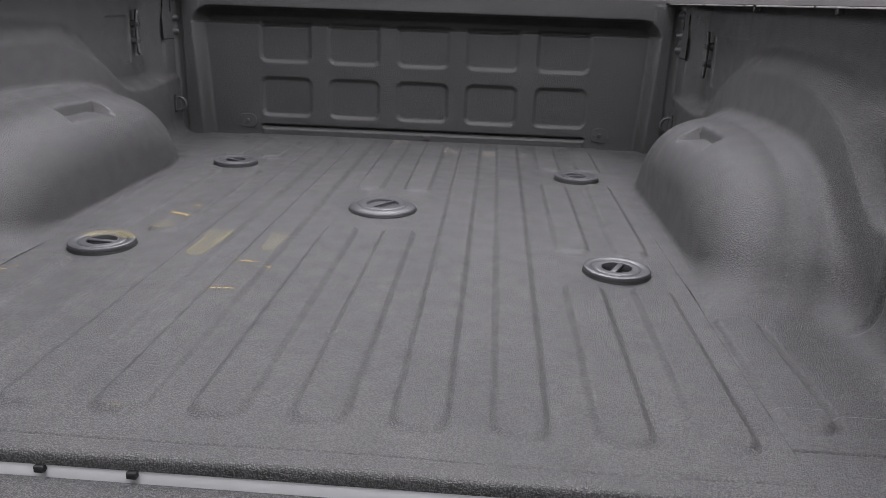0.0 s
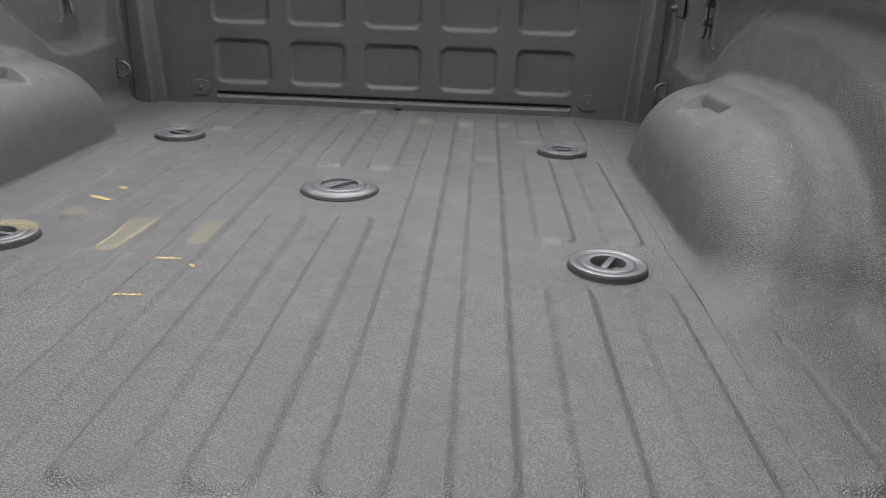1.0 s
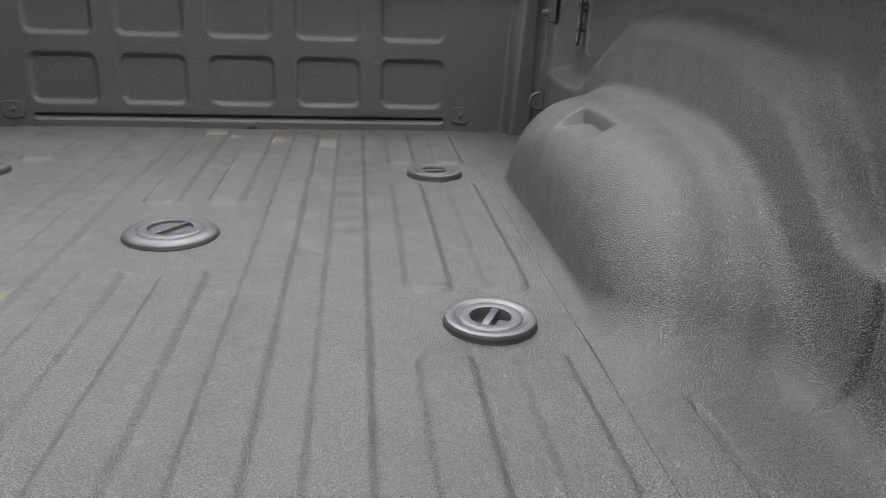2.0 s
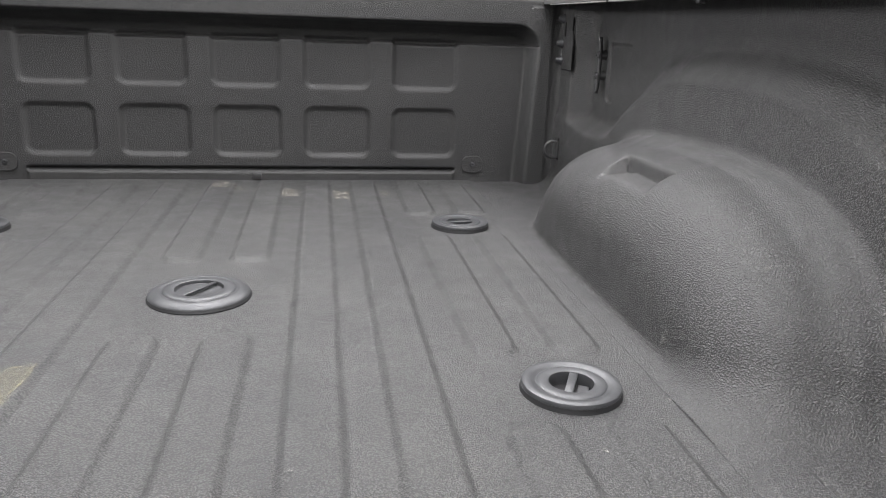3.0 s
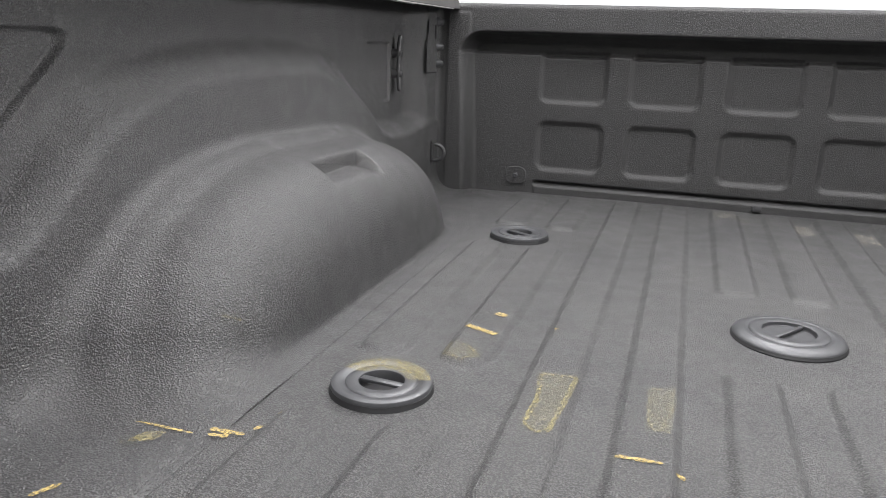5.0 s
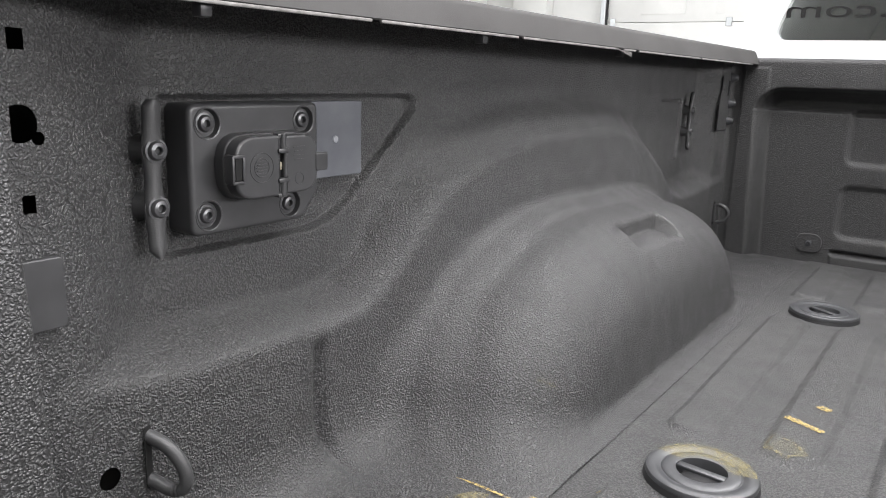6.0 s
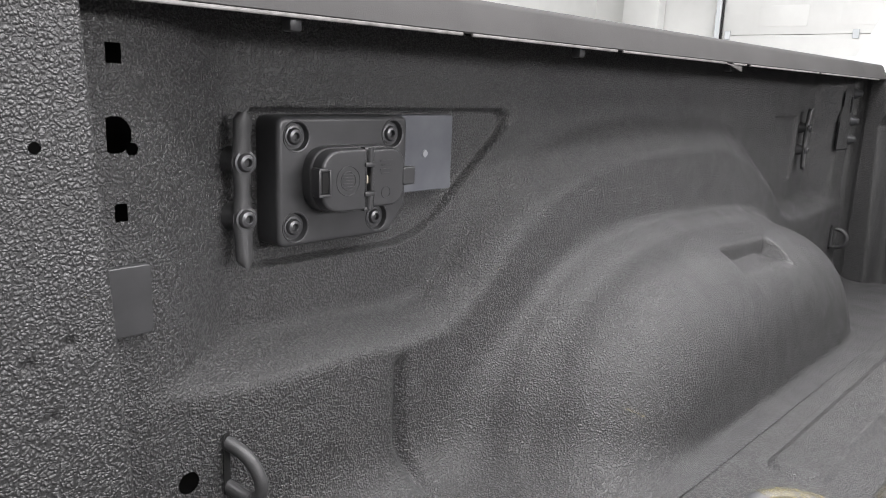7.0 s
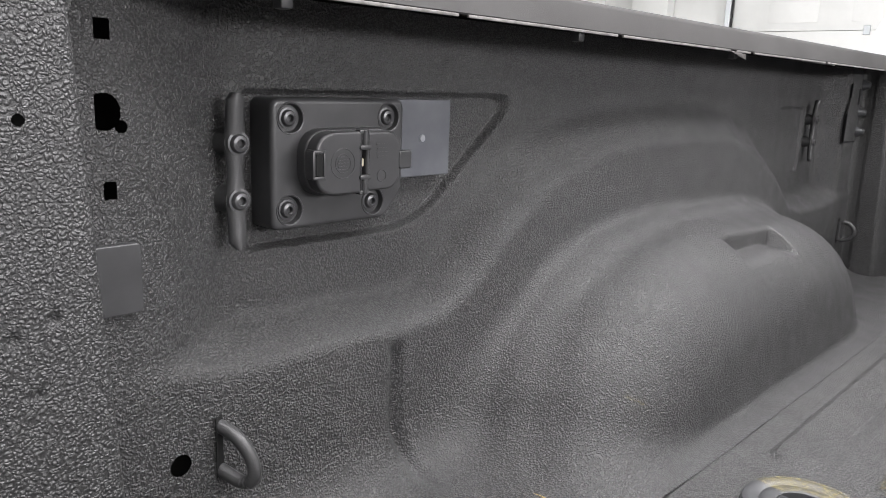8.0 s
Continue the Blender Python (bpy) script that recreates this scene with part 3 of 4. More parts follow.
bx = part("box", bm_prism(round_outline(out, [0.010, 0.012, 0.012, 0.010, 0.010]), 0.042, 0.0045, 4, holes=[(x, y, 0.0128) for x, y in SCREWS]), BLACK, outlet)
bx.matrix_local = pose(0, 0, -0.016)
for sx, sz in SCREWS:
    prof = [(0.0146, 0.0259), (0.0140, 0.0266), (0.0130, 0.0264), (0.0126, 0.0252), (0.0116, 0.0216), (0.0, 0.0214)]
    rec = part("screw_recess", bm_lathe(prof, 28), BLACK, outlet)
    rec.matrix_local = pose(sx, sz, 0)
    bolt(outlet, pose(sx, sz, 0.0216), 0.0076)
# socket collar and its two flaps
w0, w1, hh, hx = -0.0495, 0.0545, 0.0285, 0.0075
collar = round_outline([(w0, -hh), (w1, -hh), (w1, hh), (w0, hh)], [0.025, 0.022, 0.022, 0.025], 10)
c = part("socket_collar", bm_prism([(x * 1.035, y * 1.06) for x, y in collar], 0.012, 0.003, 3), BLACK, outlet)
c.matrix_local = pose(0, 0.002, 0.026)
flap = round_outline([(w0, -hh), (hx - 0.003, -hh), (hx - 0.003, hh), (w0, hh)], [0.024, 0.003, 0.003, 0.024], 10)
c = part("large_flap", bm_prism(flap, 0.0175, 0.0028, 4), BLACK, outlet)
c.matrix_local = pose(0, 0.002, 0.034)
flap = round_outline([(hx + 0.003, -hh + 0.001), (w1 - 0.001, -hh + 0.001), (w1 - 0.001, hh - 0.001), (hx + 0.003, hh - 0.001)], [0.003, 0.019, 0.019, 0.003], 10)
c2 = part("small_flap", bm_prism(flap, 0.0155, 0.0026, 4), BLACK, outlet)
c2.matrix_local = pose(0, 0.002, 0.034)
for hz in (-0.0215, 0.0215):
    part("hinge", bm_tube([(hx, hz - 0.0075 + 0.002, 0.0498), (hx, hz + 0.0075 + 0.002, 0.0498)], 0.0036, 12), BLACK, outlet)
    part("hinge_lug", bm_box(0.013, 0.0045, 0.007, 0.001, 2, (hx - 0.001, hz * 0.64 + 0.002, 0.0500)), BLACK, outlet)
    part("hinge_lug", bm_box(0.012, 0.004, 0.007, 0.001, 2, (hx - 0.001, hz * 1.30 + 0.002, 0.0480)), BLACK, outlet)
part("hinge_gap", bm_box(0.0058, 0.026, 0.002, 0.0, 1, (hx, 0.002, 0.0395)), HOLE, outlet, "dark gap between the flaps")
tab = part("latch_tab", bm_prism(round_outline([(-0.008, -0.009), (0.009, -0.009), (0.009, 0.009), (-0.008, 0.009)], 0.003, 4), 0.005, 0.0015, 2), BLACK, outlet)
tab.matrix_local = pose(w1 + 0.004, 0.002, 0.0455)
under(tab, c2)
# open frame of the latch on the large flap
for bx, by, sx, sy in ((-0.0520, 0.002, 0.003, 0.024), (-0.0405, 0.002, 0.003, 0.024), (-0.046, 0.0135, 0.014, 0.003), (-0.046, -0.0095, 0.014, 0.003)):
    under(part("latch_frame", bm_box(sx, sy, 0.012, 0.001, 2, (bx, by, 0.0475)), BLACK, outlet), c)
under(part("latch_slot", bm_box(0.008, 0.020, 0.003, 0.0008, 1, (-0.046, 0.002, 0.0512)), HOLE, outlet), c)
part("spring_clip", bm_box(0.0042, 0.008, 0.004, 0.001, 1, (hx, 0.001, 0.0450)), mat("pale_clip", (0.62, 0.56, 0.42), 0.35, 0.6), outlet, "small pale metal clip")
# moulded marks on the flaps, too small to read
for r0 in (0.0135, 0.0085):
    under(part("moulded_ring", bm_tube([(-0.019 + r0 * math.cos(a), 0.002 + r0 * math.sin(a), 0.0515) for a in np.linspace(0, 2 * math.pi, 40)[:-1]], 0.0005, 6, True), BLACK, outlet), c)
for k in range(5):
    under(part("moulded_bar", bm_box(0.013 - 0.002 * (k % 2), 0.0012, 0.0010, 0, 1, (-0.019, 0.0075 - 0.0028 * k, 0.0516)), BLACK, outlet), c)
for k in range(4):
    under(part("moulded_bar", bm_box(0.015 - 0.003 * (k % 2), 0.0012, 0.0010, 0, 1, (0.029, 0.018 - 0.0040 * k, 0.0496)), BLACK, outlet), c2)
under(part("moulded_ring", bm_tube([(0.029 + 0.0055 * math.cos(a), -0.012 + 0.0055 * math.sin(a), 0.0495) for a in np.linspace(0, 2 * math.pi, 24)[:-1]], 0.0005, 6, True), BLACK, outlet), c2)

blank = empty("blanking_plate", wall_pose(0.5965, 0.3485), "flat blue-grey plastic blanking plate beside the outlet", "cover plate")
part("plate", bm_prism(round_outline([(-0.043, -0.0405), (0.0385, -0.0405), (0.0385, 0.0405), (-0.043, 0.0405)], 0.0025, 3), 0.026, 0.0012, 2), GREY, blank).matrix_local = pose(0, 0, -0.016)
rv = part("rivet", bm_lathe([(0.0042, 0.010), (0.0036, 0.0112), (0.0012, 0.0114), (0, 0.0114)], 16), mat("pale_rivet", (0.3, 0.31, 0.33), 0.3), blank, "pale centre rivet")
rv.matrix_local = pose(-0.004, 0.0, 0)

# ---------------------------------------------------------------- tie-down cleats


def cleat(m, label):
    ob = empty("tie_down_cleat", m, label, "cleat", "tie-down cleats on the side walls")
    path, rad = [], []
    for i in range(25):
        t = -1 + 2 * i / 24
        path.append((0, 0.0655 * t, 0.015 + 0.003 * t * t))
    bm = bmesh.new()
    rings = []
    for i, p in enumerate(path):
        t = -1 + 2 * i / 24
        w = 0.0085 + 0.0018 * math.exp(-((abs(t) - 0.38) / 0.16) ** 2) - 0.0012 * math.exp(-(t / 0.15) ** 2)
        if abs(t) > 0.93:
            w *= math.sqrt(max(0.05, 1 - ((abs(t) - 0.93) / 0.075) ** 2))
        d = 0.0055
        rings.append([bm.verts.new((w * math.cos(a) * (1 if abs(math.cos(a)) < 0.9 else 0.97), p[1], p[2] + d * math.sin(a))) for a in np.linspace(0, 2 * math.pi, 17)[:-1]])
    for a, b in zip(rings, rings[1:]):
        for k in range(16):
            bm.faces.new((a[k], a[(k + 1) % 16], b[(k + 1) % 16], b[k]))
    bm.faces.new(rings[0][::-1])
    bm.faces.new(rings[-1])
    part("bar", bm, COATED, ob)
    for z in (-0.024, 0.024):
        foot = part("foot", bm_lathe([(0.0125, -0.002), (0.0115, 0.004), (0.0095, 0.010), (0.0095, 0.017), (0, 0.017)], 24), COATED, ob)
        foot.matrix_local = pose(-0.001, z, 0)
        bolt(ob, pose(0.001, z, 0.0195), 0.0082)
    return ob


rear_cleat = cleat(wall_pose(0.3605, 0.328, -WALL + 0.003), "black coated tie-down cleat beside the outlet")
fl = copy_thing(rear_cleat, wall_pose(1.757, 0.3335, -WALL))
fl["label"] = "dark tie-down cleat at the front of the side wall"
fr_ = copy_thing(rear_cleat, Matrix(((0, 0, -1, WALL), (-1, 0, 0, 1.757), (0, 1, 0, 0.330), (0, 0, 0, 1))))
fr_["label"] = "dark tie-down cleat at the front of the side wall"

# ---------------------------------------------------------------- D rings


def d_ring(m, label, high, out_, r, shut=False, droop=0.0):
    """A bent bar that stands out of a slot."""
    ob = empty("tie_down_ring", m, label, "tie-down ring", "tie-down rings in the bed corners")
    part("slot", bm_prism(round_outline([(-0.006, -high / 2 - 0.008), (0.006, -high / 2 - 0.008), (0.006, high / 2 + 0.008), (-0.006, high / 2 + 0.008)], 0.004, 4), 0.001), HOLE, ob, "dark slot")
    pts = [(0, -high / 2, -0.004)]
    for a in np.linspace(-math.pi / 2, math.pi / 2, 15):
        pts.append((0, high / 2 * math.sin(a), out_ * 0.35 + out_ * 0.65 * math.cos(a)))
    pts.append((0, high / 2, -0.004))
    pts = [(x, y - droop * max(z, 0), z) for x, y, z in pts]
    if shut:
        pts = [(x, y, max(z, r * 0.6)) for x, y, z in pts]
    part("ring", bm_tube(pts, r, 12, shut), COATED, ob)
    return ob


d_ring(wall_pose(0.322, 0.103, -wall_x(0.322, 0.098)) @ pose(0, 0, 0, 0, 22, 0), "dark coated steel tie-down loop low on the side wall", 0.040, 0.034, 0.0058, False, 0.45)
for side in (-1, 1):
    m = Matrix(((0, 0, -side, side * wall_x(1.905, 0.104, False)), (side, 0, 0, 1.905), (0, 1, 0, 0.104), (0, 0, 0, 1)))
    ring = d_ring(m, "dark steel D ring on the front corner post", 0.042, 0.036, 0.0048, True)

# ---------------------------------------------------------------- corner brackets and front wall bolts
for side in (-1, 1):
    xb = wall_x(1.925, 0.38, side < 0)
    br = empty("corner_bracket", pose(side * xb, 1.925, 0.375), "liner-coated corner bracket with slot and bolts on the front post", "bracket", "brackets at the front corners")
    bm = bmesh.new()
    shape = [(-0.056, -0.064), (0.054, -0.066), (0.054, 0.068), (-0.045, 0.064), (-0.048, 0.03), (-0.056, 0.0)]
    lo = [bm.verts.new((side * 0.002, y, z)) for y, z in shape]
    hi = [bm.verts.new((-side * 0.0022, y, z)) for y, z in shape]
    bm.faces.new(hi)
    for k in range(len(shape)):
        bm.faces.new((lo[k], lo[(k + 1) % len(shape)], hi[(k + 1) % len(shape)], hi[k]))
    plate = part("plate", bm, LINER, br)
    under(part("slot", bm_box(0.0016, 0.010, 0.036, 0.0005, 1, (-side * 0.0024, 0.008, 0.034)), HOLE, br, "dark slot"), plate)
    part("edge_seam", bm_box(0.0030, 0.108, 0.003, 0.0005, 1, (-side * 0.0012, 0.0, -0.0665)), HOLE, br, "dark gap")
    part("edge_seam", bm_box(0.0030, 0.003, 0.062, 0.0005, 1, (-side * 0.0012, -0.0575, -0.035)), HOLE, br, "dark gap")
    part("edge_seam", bm_box(0.0030, 0.003, 0.030, 0.0005, 1, (-side * 0.0012, -0.0475, 0.046)), HOLE, br, "dark gap")
    for bz in (0.060, -0.002, -0.044):
        lump = part("bolt", bm_lathe([(0.0125, -0.001), (0.0118, 0.003), (0.0085, 0.007), (0.0075, 0.013), (0.0055, 0.0155), (0, 0.016)], 20), PUCK, br, "liner-dusted bolt head")
        lump.matrix_local = pose(-side * 0.002, 0.027, bz, 0, -side * 90, 0)
        under(lump, plate)
for side in (-1, 1):
    es = empty("panel_fastener", pose(side * 0.593, 1.9985, 0.045), "oval liner-coated fastener at the foot of the front wall", "fastener", "front wall fasteners")
    oval = round_outline([(-0.029, -0.0235), (0.029, -0.0235), (0.029, 0.0235), (-0.029, 0.0235)], 0.022, 8)
    ob = part("oval_plate", bm_prism(oval, 0.004, 0.0018, 2), SHADED_PANEL_LINER, es)
    ob.matrix_local = pose(0, 0, 0, 90, 0, 0)
    bolt(es, pose(0, -0.004, 0, 90, 0, 0), 0.0065, PUCK)
clip = empty("panel_tab", pose(0.02, 1.988, 0.013), "small dark tab at the foot of the front wall", "tab")
part("tab", bm_box(0.022, 0.012, 0.014, 0.002, 2), BLACK, clip)

# grey insert in the rear pillar strip
ins = empty("pillar_insert", wall_pose(0.245, 0.262, -WALL + 0.055), "smooth grey plastic insert in the rear pillar", "insert")
part("insert", bm_prism(round_outline([(-0.020, -0.026), (0.014, -0.026), (0.014, 0.026), (-0.020, 0.026)], 0.004, 4), 0.005, 0.001, 1), BLACK, ins)

# ---------------------------------------------------------------- crayon marks and residue


def lay(pts, lift):
    lift = lift + 0.0016
    a = np.array(pts, float)
    z = floor_z(a[:, 0], a[:, 1])
    return [(x, y, zz + lift) for (x, y), zz in zip(pts, z)]


def stroke(pts, width, lift=0.0012):
    """A crayon line of uneven width laid on the floor."""
    P, n = [], 0
    rng = random.Random(int(abs(pts[0][0]) * 1e4) + int(pts[0][1] * 1e4))
    dense = []
    for a, b in zip(pts, pts[1:]):
        k = max(2, int(math.dist(a, b) / 0.003))
        dense += [(a[0] + (b[0] - a[0]) * i / k, a[1] + (b[1] - a[1]) * i / k) for i in range(k)]
    dense.append(pts[-1])
    L, Rr = [], []
    for i, p in enumerate(dense):
        a, b = dense[max(0, i - 1)], dense[min(len(dense) - 1, i + 1)]
        d = Vector((b[0] - a[0], b[1] - a[1])).normalized()
        w = width * (0.32 + 0.3 * rng.random())
        if i in (0, len(dense) - 1):
            w *= 0.4
        L.append((p[0] - d.y * w, p[1] + d.x * w))
        Rr.append((p[0] + d.y * w, p[1] - d.x * w))
    vs = lay(L, lift) + lay(Rr, lift)
    k = len(L)
    return vs, [(i, i + k, i + k + 1, i + 1) for i in range(k - 1)]


def patch(x0, y0, x1, y1, skew=0.0, lift=0.0009):
    """A soft patch laid on the floor."""
    nx, ny = max(3, int((x1 - x0) / 0.004)), max(3, int((y1 - y0) / 0.004))
    pts, faces = [], []
    for j in range(ny + 1):
        for i in range(nx + 1):
            y = y0 + (y1 - y0) * j / ny
            pts.append((x0 + (x1 - x0) * i / nx + skew * (y - y0), y))
    for j in range(ny):
        for i in range(nx):
            a = j * (nx + 1) + i
            faces.append((a, a + 1, a + nx + 2, a + nx + 1))
    return lay(pts, lift), faces


def mark(name, bits, label, category="crayon mark"):
    """bits: (vertices and faces, material), the first is the thing's own mesh."""
    ob = empty(name, Matrix(), label, category, "marks on the bed floor")
    for (vs, fs), m in bits:
        mesh_ob("streak", vs, fs, m, ob, False)
    return ob


mark("crayon_line", [(stroke([(-0.204, 0.5675), (-0.157, 0.5725)], 0.005), CHALK)], "short yellow crayon line across a floor rib")
mark("crayon_line", [(stroke([(-0.204, 0.6985), (-0.156, 0.7005)], 0.006), CHALK)], "short yellow crayon line across a floor rib")
mark("crayon_dot", [(stroke([(-0.143, 0.6915), (-0.134, 0.6945)], 0.008), CHALK)], "small yellow crayon dot beside a line")
mark("crayon_line", [(stroke([(-0.434, 0.9775), (-0.385, 0.9555)], 0.011), CHALK)], "thick yellow crayon dash")
mark("crayon_dot", [(stroke([(-0.405, 1.036), (-0.388, 1.03)], 0.014), CHALK)], "round yellow crayon dot on the bed floor")
mark("crayon_dot", [(stroke([(-0.314, 1.008), (-0.308, 1.006)], 0.007), CHALK)], "tiny yellow crayon dot")
box_ = [(-0.284, 0.7155), (-0.300, 0.7325), (-0.296, 0.7875), (-0.304, 0.8555), (-0.262, 0.8605), (-0.266, 0.7875), (-0.272, 0.7225), (-0.284, 0.7155)]
mark("crayon_box", [(stroke(box_, 0.0065), CHALK_THIN), (patch(-0.300, 0.7225, -0.268, 0.8555, 0.0), CHALK_FAINT)], "long yellow crayon outline, smeared inside")
box_ = [(-0.166, 0.7595), (-0.176, 0.7875), (-0.178, 0.8595), (-0.150, 0.8735), (-0.148, 0.8275), (-0.160, 0.7675)]
mark("crayon_box", [(stroke(box_, 0.004), CHALK_FAINT), (patch(-0.176, 0.7625, -0.150, 0.8675), CHALK_FAINT)], "faint yellow crayon outline on a rib")
box_ = [(-0.436, 0.8795), (-0.434, 0.9115), (-0.410, 0.9055), (-0.389, 0.8795), (-0.41, 0.8655), (-0.436, 0.8795)]
mark("crayon_loop", [(stroke(box_, 0.004), CHALK_THIN), (patch(-0.43, 0.8755, -0.395, 0.9025), CHALK_FAINT)], "faint yellow crayon loop")
mark("crayon_line", [(stroke([(-0.756, 0.5945), (-0.725, 0.6005), (-0.66, 0.5985), (-0.612, 0.5975)], 0.004, 0.0035), CHALK),
                     (stroke([(-0.758, 0.5935), (-0.742, 0.5975)], 0.010, 0.0035), CHALK)], "thin yellow crayon line towards the wheelhouse")
mark("crayon_scribble", [(stroke([(-0.602, 0.6135), (-0.563, 0.6155)], 0.007, 0.0025), CHALK), (stroke([(-0.598, 0.6035), (-0.578, 0.6055), (-0.585, 0.6155)], 0.005, 0.0025), CHALK),
                         (stroke([(-0.560, 0.6275), (-0.555, 0.6375)], 0.007, 0.0025), CHALK), (stroke([(-0.549, 0.6555), (-0.545, 0.6595)], 0.005, 0.0025), CHALK)], "yellow crayon scribble over the floor seam")
box_ = [(-0.668, 0.5595), (-0.655, 0.5755), (-0.632, 0.5795), (-0.632, 0.5655), (-0.655, 0.5535), (-0.668, 0.5595)]
mark("crayon_loop", [(stroke(box_, 0.005, 0.0025), CHALK_THIN), (patch(-0.66, 0.5595, -0.636, 0.5755, 0, 0.0024), CHALK_THIN)], "small yellow crayon oval")
mark("crayon_line", [(stroke([(-0.678, 0.4575), (-0.666, 0.4825)], 0.006, 0.003), CHALK)], "short yellow crayon stroke by the seam")
mark("rust_speck", [(stroke([(-0.18, 0.208), (-0.166, 0.209)], 0.003), CHALK_THIN)], "small orange speck near the rear edge", "speck")
for x0, y0, x1, y1 in ((0.090, 1.79, 0.128, 1.885), (0.214, 1.765, 0.252, 1.855), (-0.04, 1.86, 0.0, 1.90), (-0.082, 1.86, -0.045, 1.93), (0.33, 1.80, 0.355, 1.85)):
    mark("tape_residue", [(patch(x0, y0, x1, y1), RESIDUE)], "pale rubbed tape residue at the front of the floor", "residue")
# crayon on top of the marked puck
bits = []
for r0, r1, m in ((0.040, 0.056, CHALK_THIN), (0.027, 0.040, CHALK_THIN)):
    vs, fs = [], []
    for i in range(33):
        a = radians(15 + 150 * i / 32)
        for r in (r0, r1):
            vs.append((-0.475 + r * math.cos(a), 0.768 + r * math.sin(a), 0.0140))
    fs = [(2 * i, 2 * i + 1, 2 * i + 3, 2 * i + 2) for i in range(32)]
    bits.append(((vs, fs), m))
mark("crayon_smear", bits, "yellow crayon smeared on a steel puck")

# paint chips along the seam and on the wheelhouse foot
rng = random.Random(5)
chips = [(0.588, 0.735), (0.570, 0.640), (0.592, 0.665), (0.60, 0.46), (0.588, 0.40), (0.592, 0.83), (0.47, 0.63), (0.20, 0.32), (0.33, 0.22), (0.61, 0.235),
         (-0.60, 1.70), (-0.50, 1.70), (-0.42, 1.86), (0.15, 0.62), (-0.33, 1.22), (-0.45, 1.15), (-0.37, 1.12), (-0.55, 0.42), (-0.48, 0.50)]
for x, y in chips:
    a = rng.uniform(0, 6.28)
    k = rng.uniform(0.003, 0.009)
    mark("scuff", [(stroke([(x, y), (x + k * math.cos(a), y + k * math.sin(a))], rng.uniform(0.003, 0.006), 0.0015), SCUFF)], "small pale scuff on the liner", "scuff")


def wall_chip(y, z, left, long, wide, tilt, material, label):
    """A small worn spot lying on the inner side."""
    ob = empty("scuff", Matrix(), label, "scuff", "marks on the bed sides")
    side = -1 if left else 1
    vs, n = [], 9
    for k in range(n):
        for j in (-1, 1):
            t = -1 + 2 * k / (n - 1)
            w = wide * math.sqrt(max(0.02, 1 - t * t)) * (0.7 + 0.5 * math.sin(7.0 * t + y * 40))
            yy = y + long * t * math.cos(tilt) - j * w * math.sin(tilt)
            zz = z + long * t * math.sin(tilt) + j * w * math.cos(tilt)
            vs.append((side * (wall_x(yy, zz, left) - 0.0012), yy, zz))
    mesh_ob("streak", vs, [(2 * k, 2 * k + 1, 2 * k + 3, 2 * k + 2) for k in range(n - 1)], material, ob, False)


wall_chip(0.846, 0.030, False, 0.013, 0.005, 1.9, SCUFF, "pale chip at the foot of the wheelhouse")
wall_chip(0.771, 0.150, False, 0.004, 0.002, 0.5, SCUFF, "tiny pale chip on the wheelhouse")
wall_chip(0.735, 0.075, True, 0.014, 0.0016, -0.5, CHALK_THIN, "faint yellow scratch on the wheelhouse")
wall_chip(1.155, 0.300, True, 0.028, 0.0022, 1.57, SCUFF, "faint pale rub on the arched side flange")

# ---------------------------------------------------------------- cab behind the front wall
cab = empty("truck_cab", pose(0, 2.13, 0), "white pickup cab with a rear window behind the bed", "truck cab")


def cab_wall():
    """Rear wall of the cab with a window opening cut through."""
    outer = [(-0.93, -0.3), (0.93, -0.3), (0.93, 0.40), (0.62, 1.06), (-0.62, 1.06), (-0.93, 0.40)]
    hole = round_outline([(-0.772, 0.534), (0.772, 0.534), (0.62, 0.93), (-0.62, 0.93)], 0.03, 5)
    bm = bmesh.new()
    o = [bm.verts.new((x, 0, z)) for x, z in outer]
    h = [bm.verts.new((x, 0, z)) for x, z in hole]
    edges = [bm.edges.new((o[i], o[(i + 1) % len(o)])) for i in range(len(o))]
    edges += [bm.edges.new((h[i], h[(i + 1) % len(h)])) for i in range(len(h))]
    bmesh.ops.triangle_fill(bm, use_beauty=True, use_dissolve=False, edges=edges)
    r = bmesh.ops.extrude_face_region(bm, geom=list(bm.faces))
    bmesh.ops.translate(bm, verts=[v for v in r["geom"] if isinstance(v, bmesh.types.BMVert)], vec=(0, 0.05, 0))
    return bm


part("rear_wall", cab_wall(), WHITE, cab)
bm = bmesh.new()
bm_box(1.56, 0.005, 0.42, 0, 1, (0, 0.03, 0.735), bm)
pane = part("rear_window", bm, GLASS, cab, "tinted rear window pane")
pane.visible_shadow = False
for s in (-1, 1):
    bm = bm_box(0.04, 1.9, 0.85, 0.01, 2, (s * 0.905, 1.01, -0.03))
    part("door_side", bm, WHITE, cab)
    bm = bm_box(0.03, 1.9, 0.725, 0.006, 2)
    bmesh.ops.transform(bm, matrix=pose(s * 0.760, 1.01, 0.725, 0, -s * 25.2, 0), verts=bm.verts)
    part("cab_pillar", bm, WHITE, cab)
part("roof", bm_box(1.5, 1.9, 0.05, 0.02, 3, (0, 1.0, 1.07)), WHITE, cab)
# added panel that blocks the bright shop wall behind the rear window
part("backdrop_panel", bm_box(1.8, 0.04, 1.35, 0.01, 2, (0, 1.94, 0.375)), WALLP, cab, "pale panel added to close off the cab front")
part("seat_back", bm_box(1.5, 0.12, 0.65, 0.04, 3, (0, 0.35, 0.20)), TRIM, cab, "dark seat backs")
cu = bpy.data.curves.new("banner_lettering", "FONT")
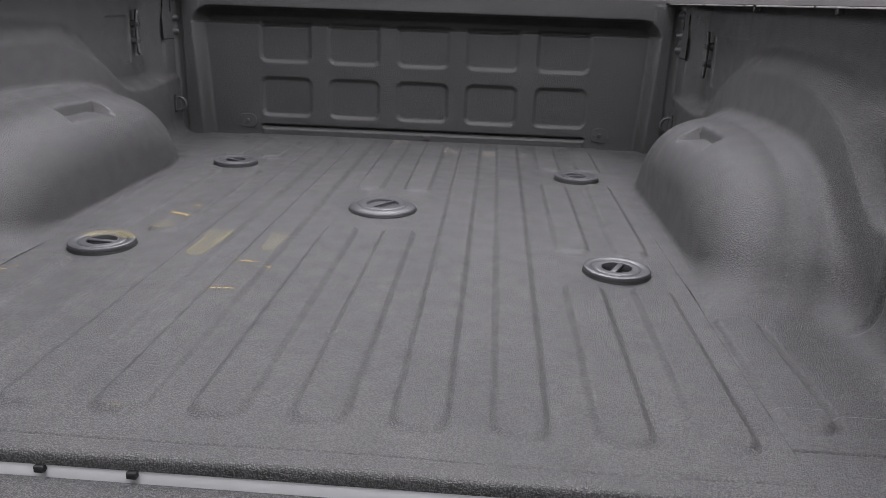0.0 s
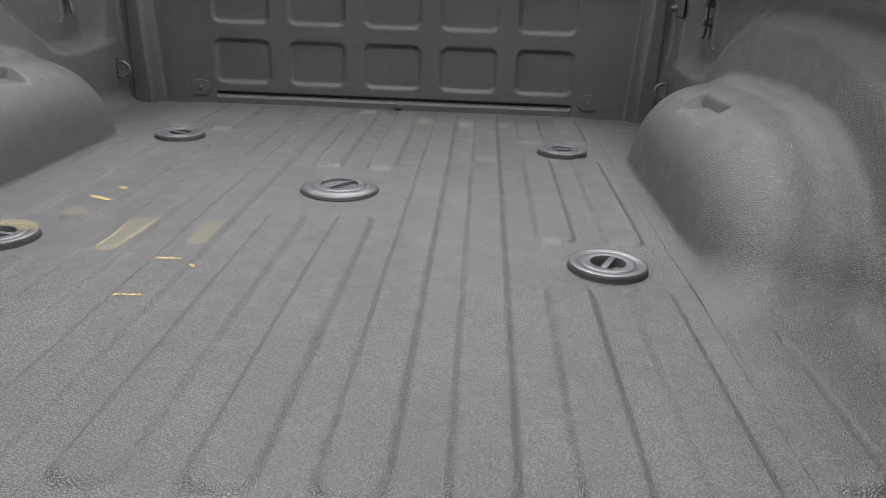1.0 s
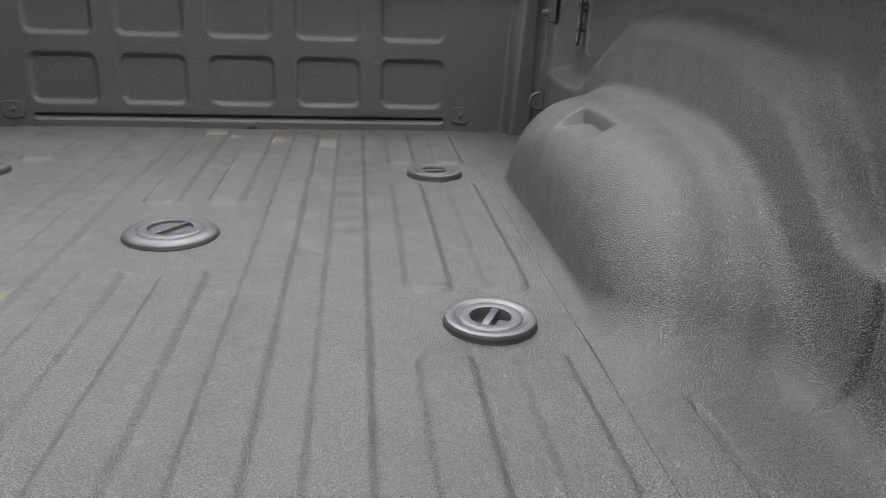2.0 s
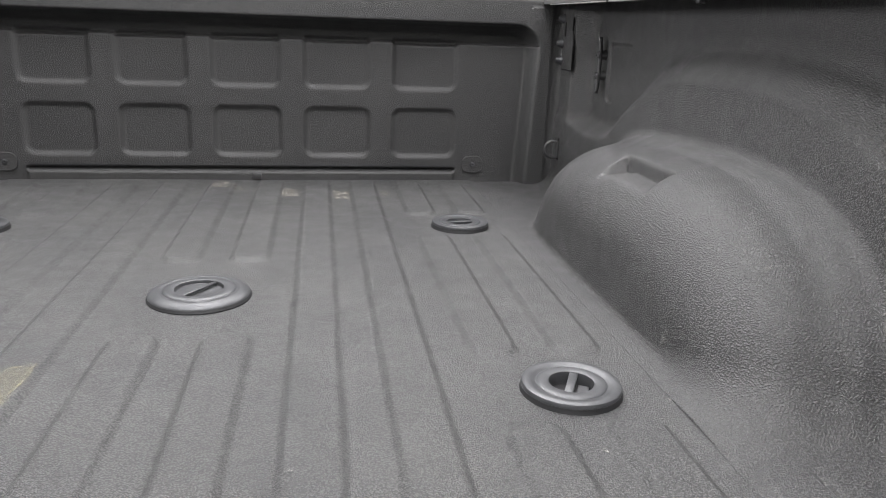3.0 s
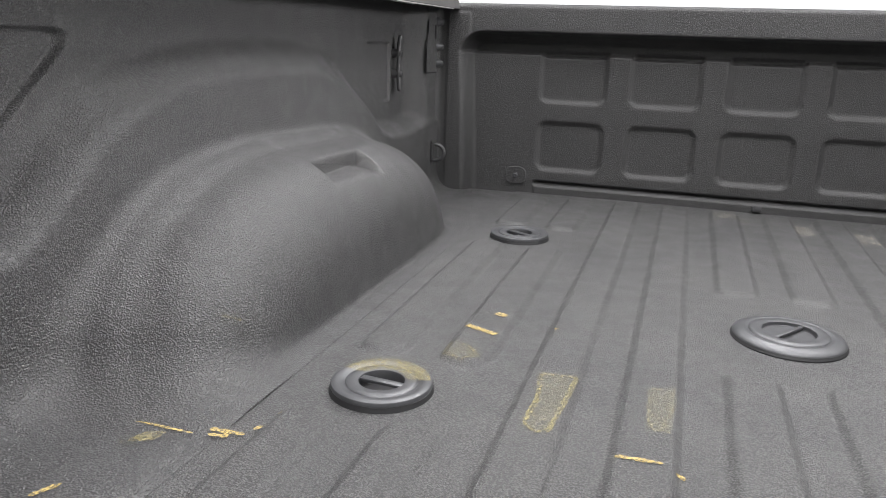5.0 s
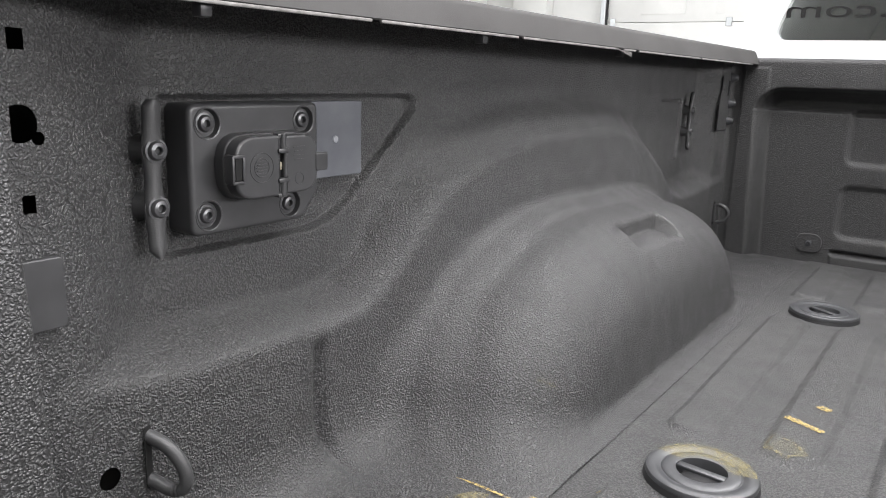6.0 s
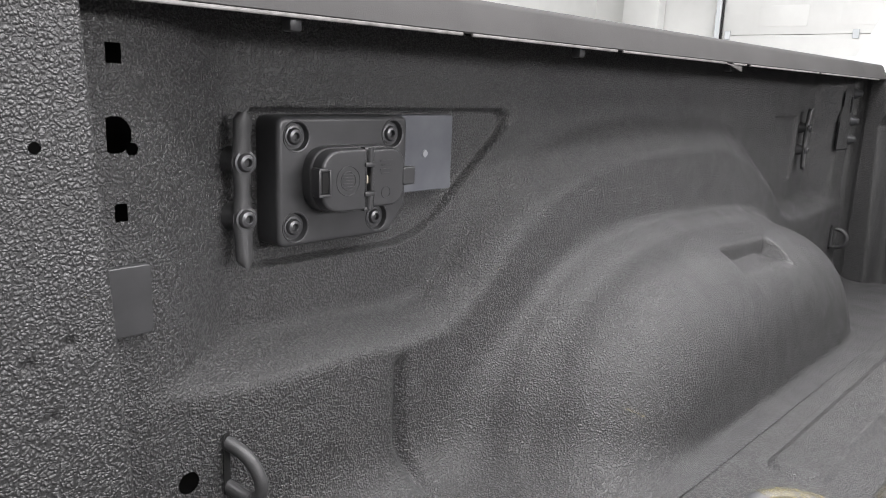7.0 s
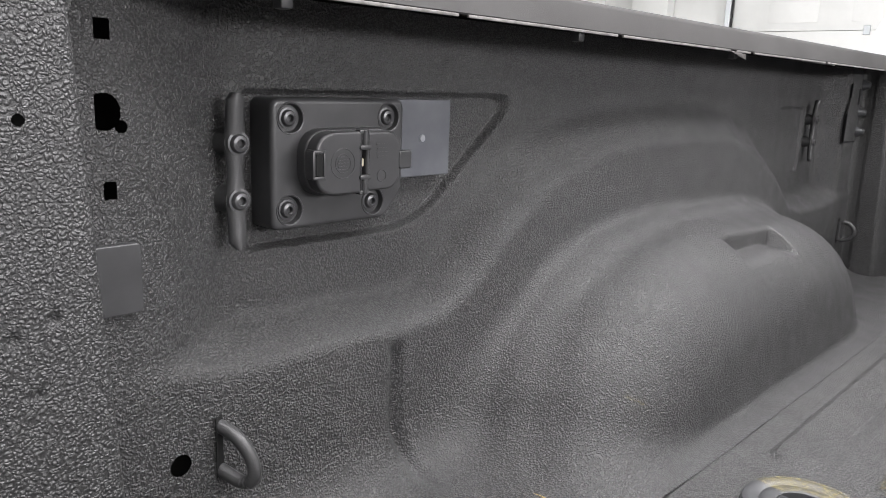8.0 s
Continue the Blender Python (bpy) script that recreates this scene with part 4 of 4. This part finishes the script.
cu.body, cu.size, cu.extrude, cu.align_x = ".com", 0.058, 0.0005, "RIGHT"
letters = new("banner_lettering", cu)
letters.data.materials.append(LETTER)
letters.parent = cab
letters["label"] = "black vinyl lettering seen in reverse through the window"
letters.matrix_local = Matrix(((-2.1, 0, 0, -0.752), (0, 0, 1, 0.012), (0, 1, 0, 0.590), (0, 0, 0, 1)))

# ---------------------------------------------------------------- the shop round the truck
GROUND = -0.92
X0, X1, Y0, Y1 = -5.4, 5.4, -7.5, 8.0


def slab(name, x0, x1, y0, y1, z0, z1, material, label):
    bm = bm_box(x1 - x0, y1 - y0, z1 - z0, 0, 1, ((x0 + x1) / 2, (y0 + y1) / 2, (z0 + z1) / 2))
    ob = part(name, bm, material, None, smooth=False)
    return tagged(ob, label, name.split("_")[0], kind="structure")


slab("floor", X0, X1, Y0, Y1, GROUND - 0.1, GROUND, CONCRETE, "sealed grey concrete workshop floor")
slab("ceiling", X0, X1, Y0, Y1, CEIL, CEIL + 0.1, WALLP, "white workshop ceiling")
slab("wall_west", X0 - 0.1, X0, Y0, Y1, GROUND, CEIL, WALLP, "white panelled workshop wall")
slab("wall_east", X1, X1 + 0.1, Y0, Y1, GROUND, CEIL, WALLP, "white workshop wall")
slab("wall_north", X0, X1, Y1, Y1 + 0.1, GROUND, CEIL, WALLP, "white workshop wall")
slab("wall_south", X0, X1, Y0 - 0.1, Y0, GROUND, CEIL, WALLP, "white workshop wall")

# sectional door in the front wall
DX = -3.80
door = empty("garage_door", pose(DX, Y1 - 0.002, GROUND), "white sectional garage door with raised panels", "garage door")
for k in range(7):
    z = -0.005 + 0.485 * k + (0.01 if k == 0 else 0)
    sec = part("door_section", bm_box(4.2, 0.045, 0.481, 0.005, 2, (2.1, -0.03, z + 0.2425)), WALLP, door)
    for j in range(5):
        pn = part("raised_panel", bm_box(0.47, 0.006, 0.20, 0.002, 2, (0.605 + 0.78 * j, -0.0535, z + 0.18)), WALLP, sec)
    for hx in (0.06, 1.29, 2.52, 3.75):
        part("hinge", bm_box(0.06, 0.014, 0.085, 0.004, 1, (hx, -0.06, z + 0.485)), TRACK, sec)
for tx in (-0.04, 4.24):
    part("track", bm_box(0.055, 0.05, 3.9, 0.004, 1, (tx, -0.085, 1.95)), TRACK, door, "galvanised door track")
    part("track_edge", bm_box(0.012, 0.03, 3.9, 0.002, 1, (tx + (0.034 if tx < 0 else -0.034), -0.075, 1.95)), RUBBER_AND_SHADE, door, "dark weather seal")
for jx in (-0.92, 4.62):
    part("jamb", bm_box(0.44, 0.16, 4.1, 0.012, 2, (jx, -0.08, 2.05)), WALLP, door)
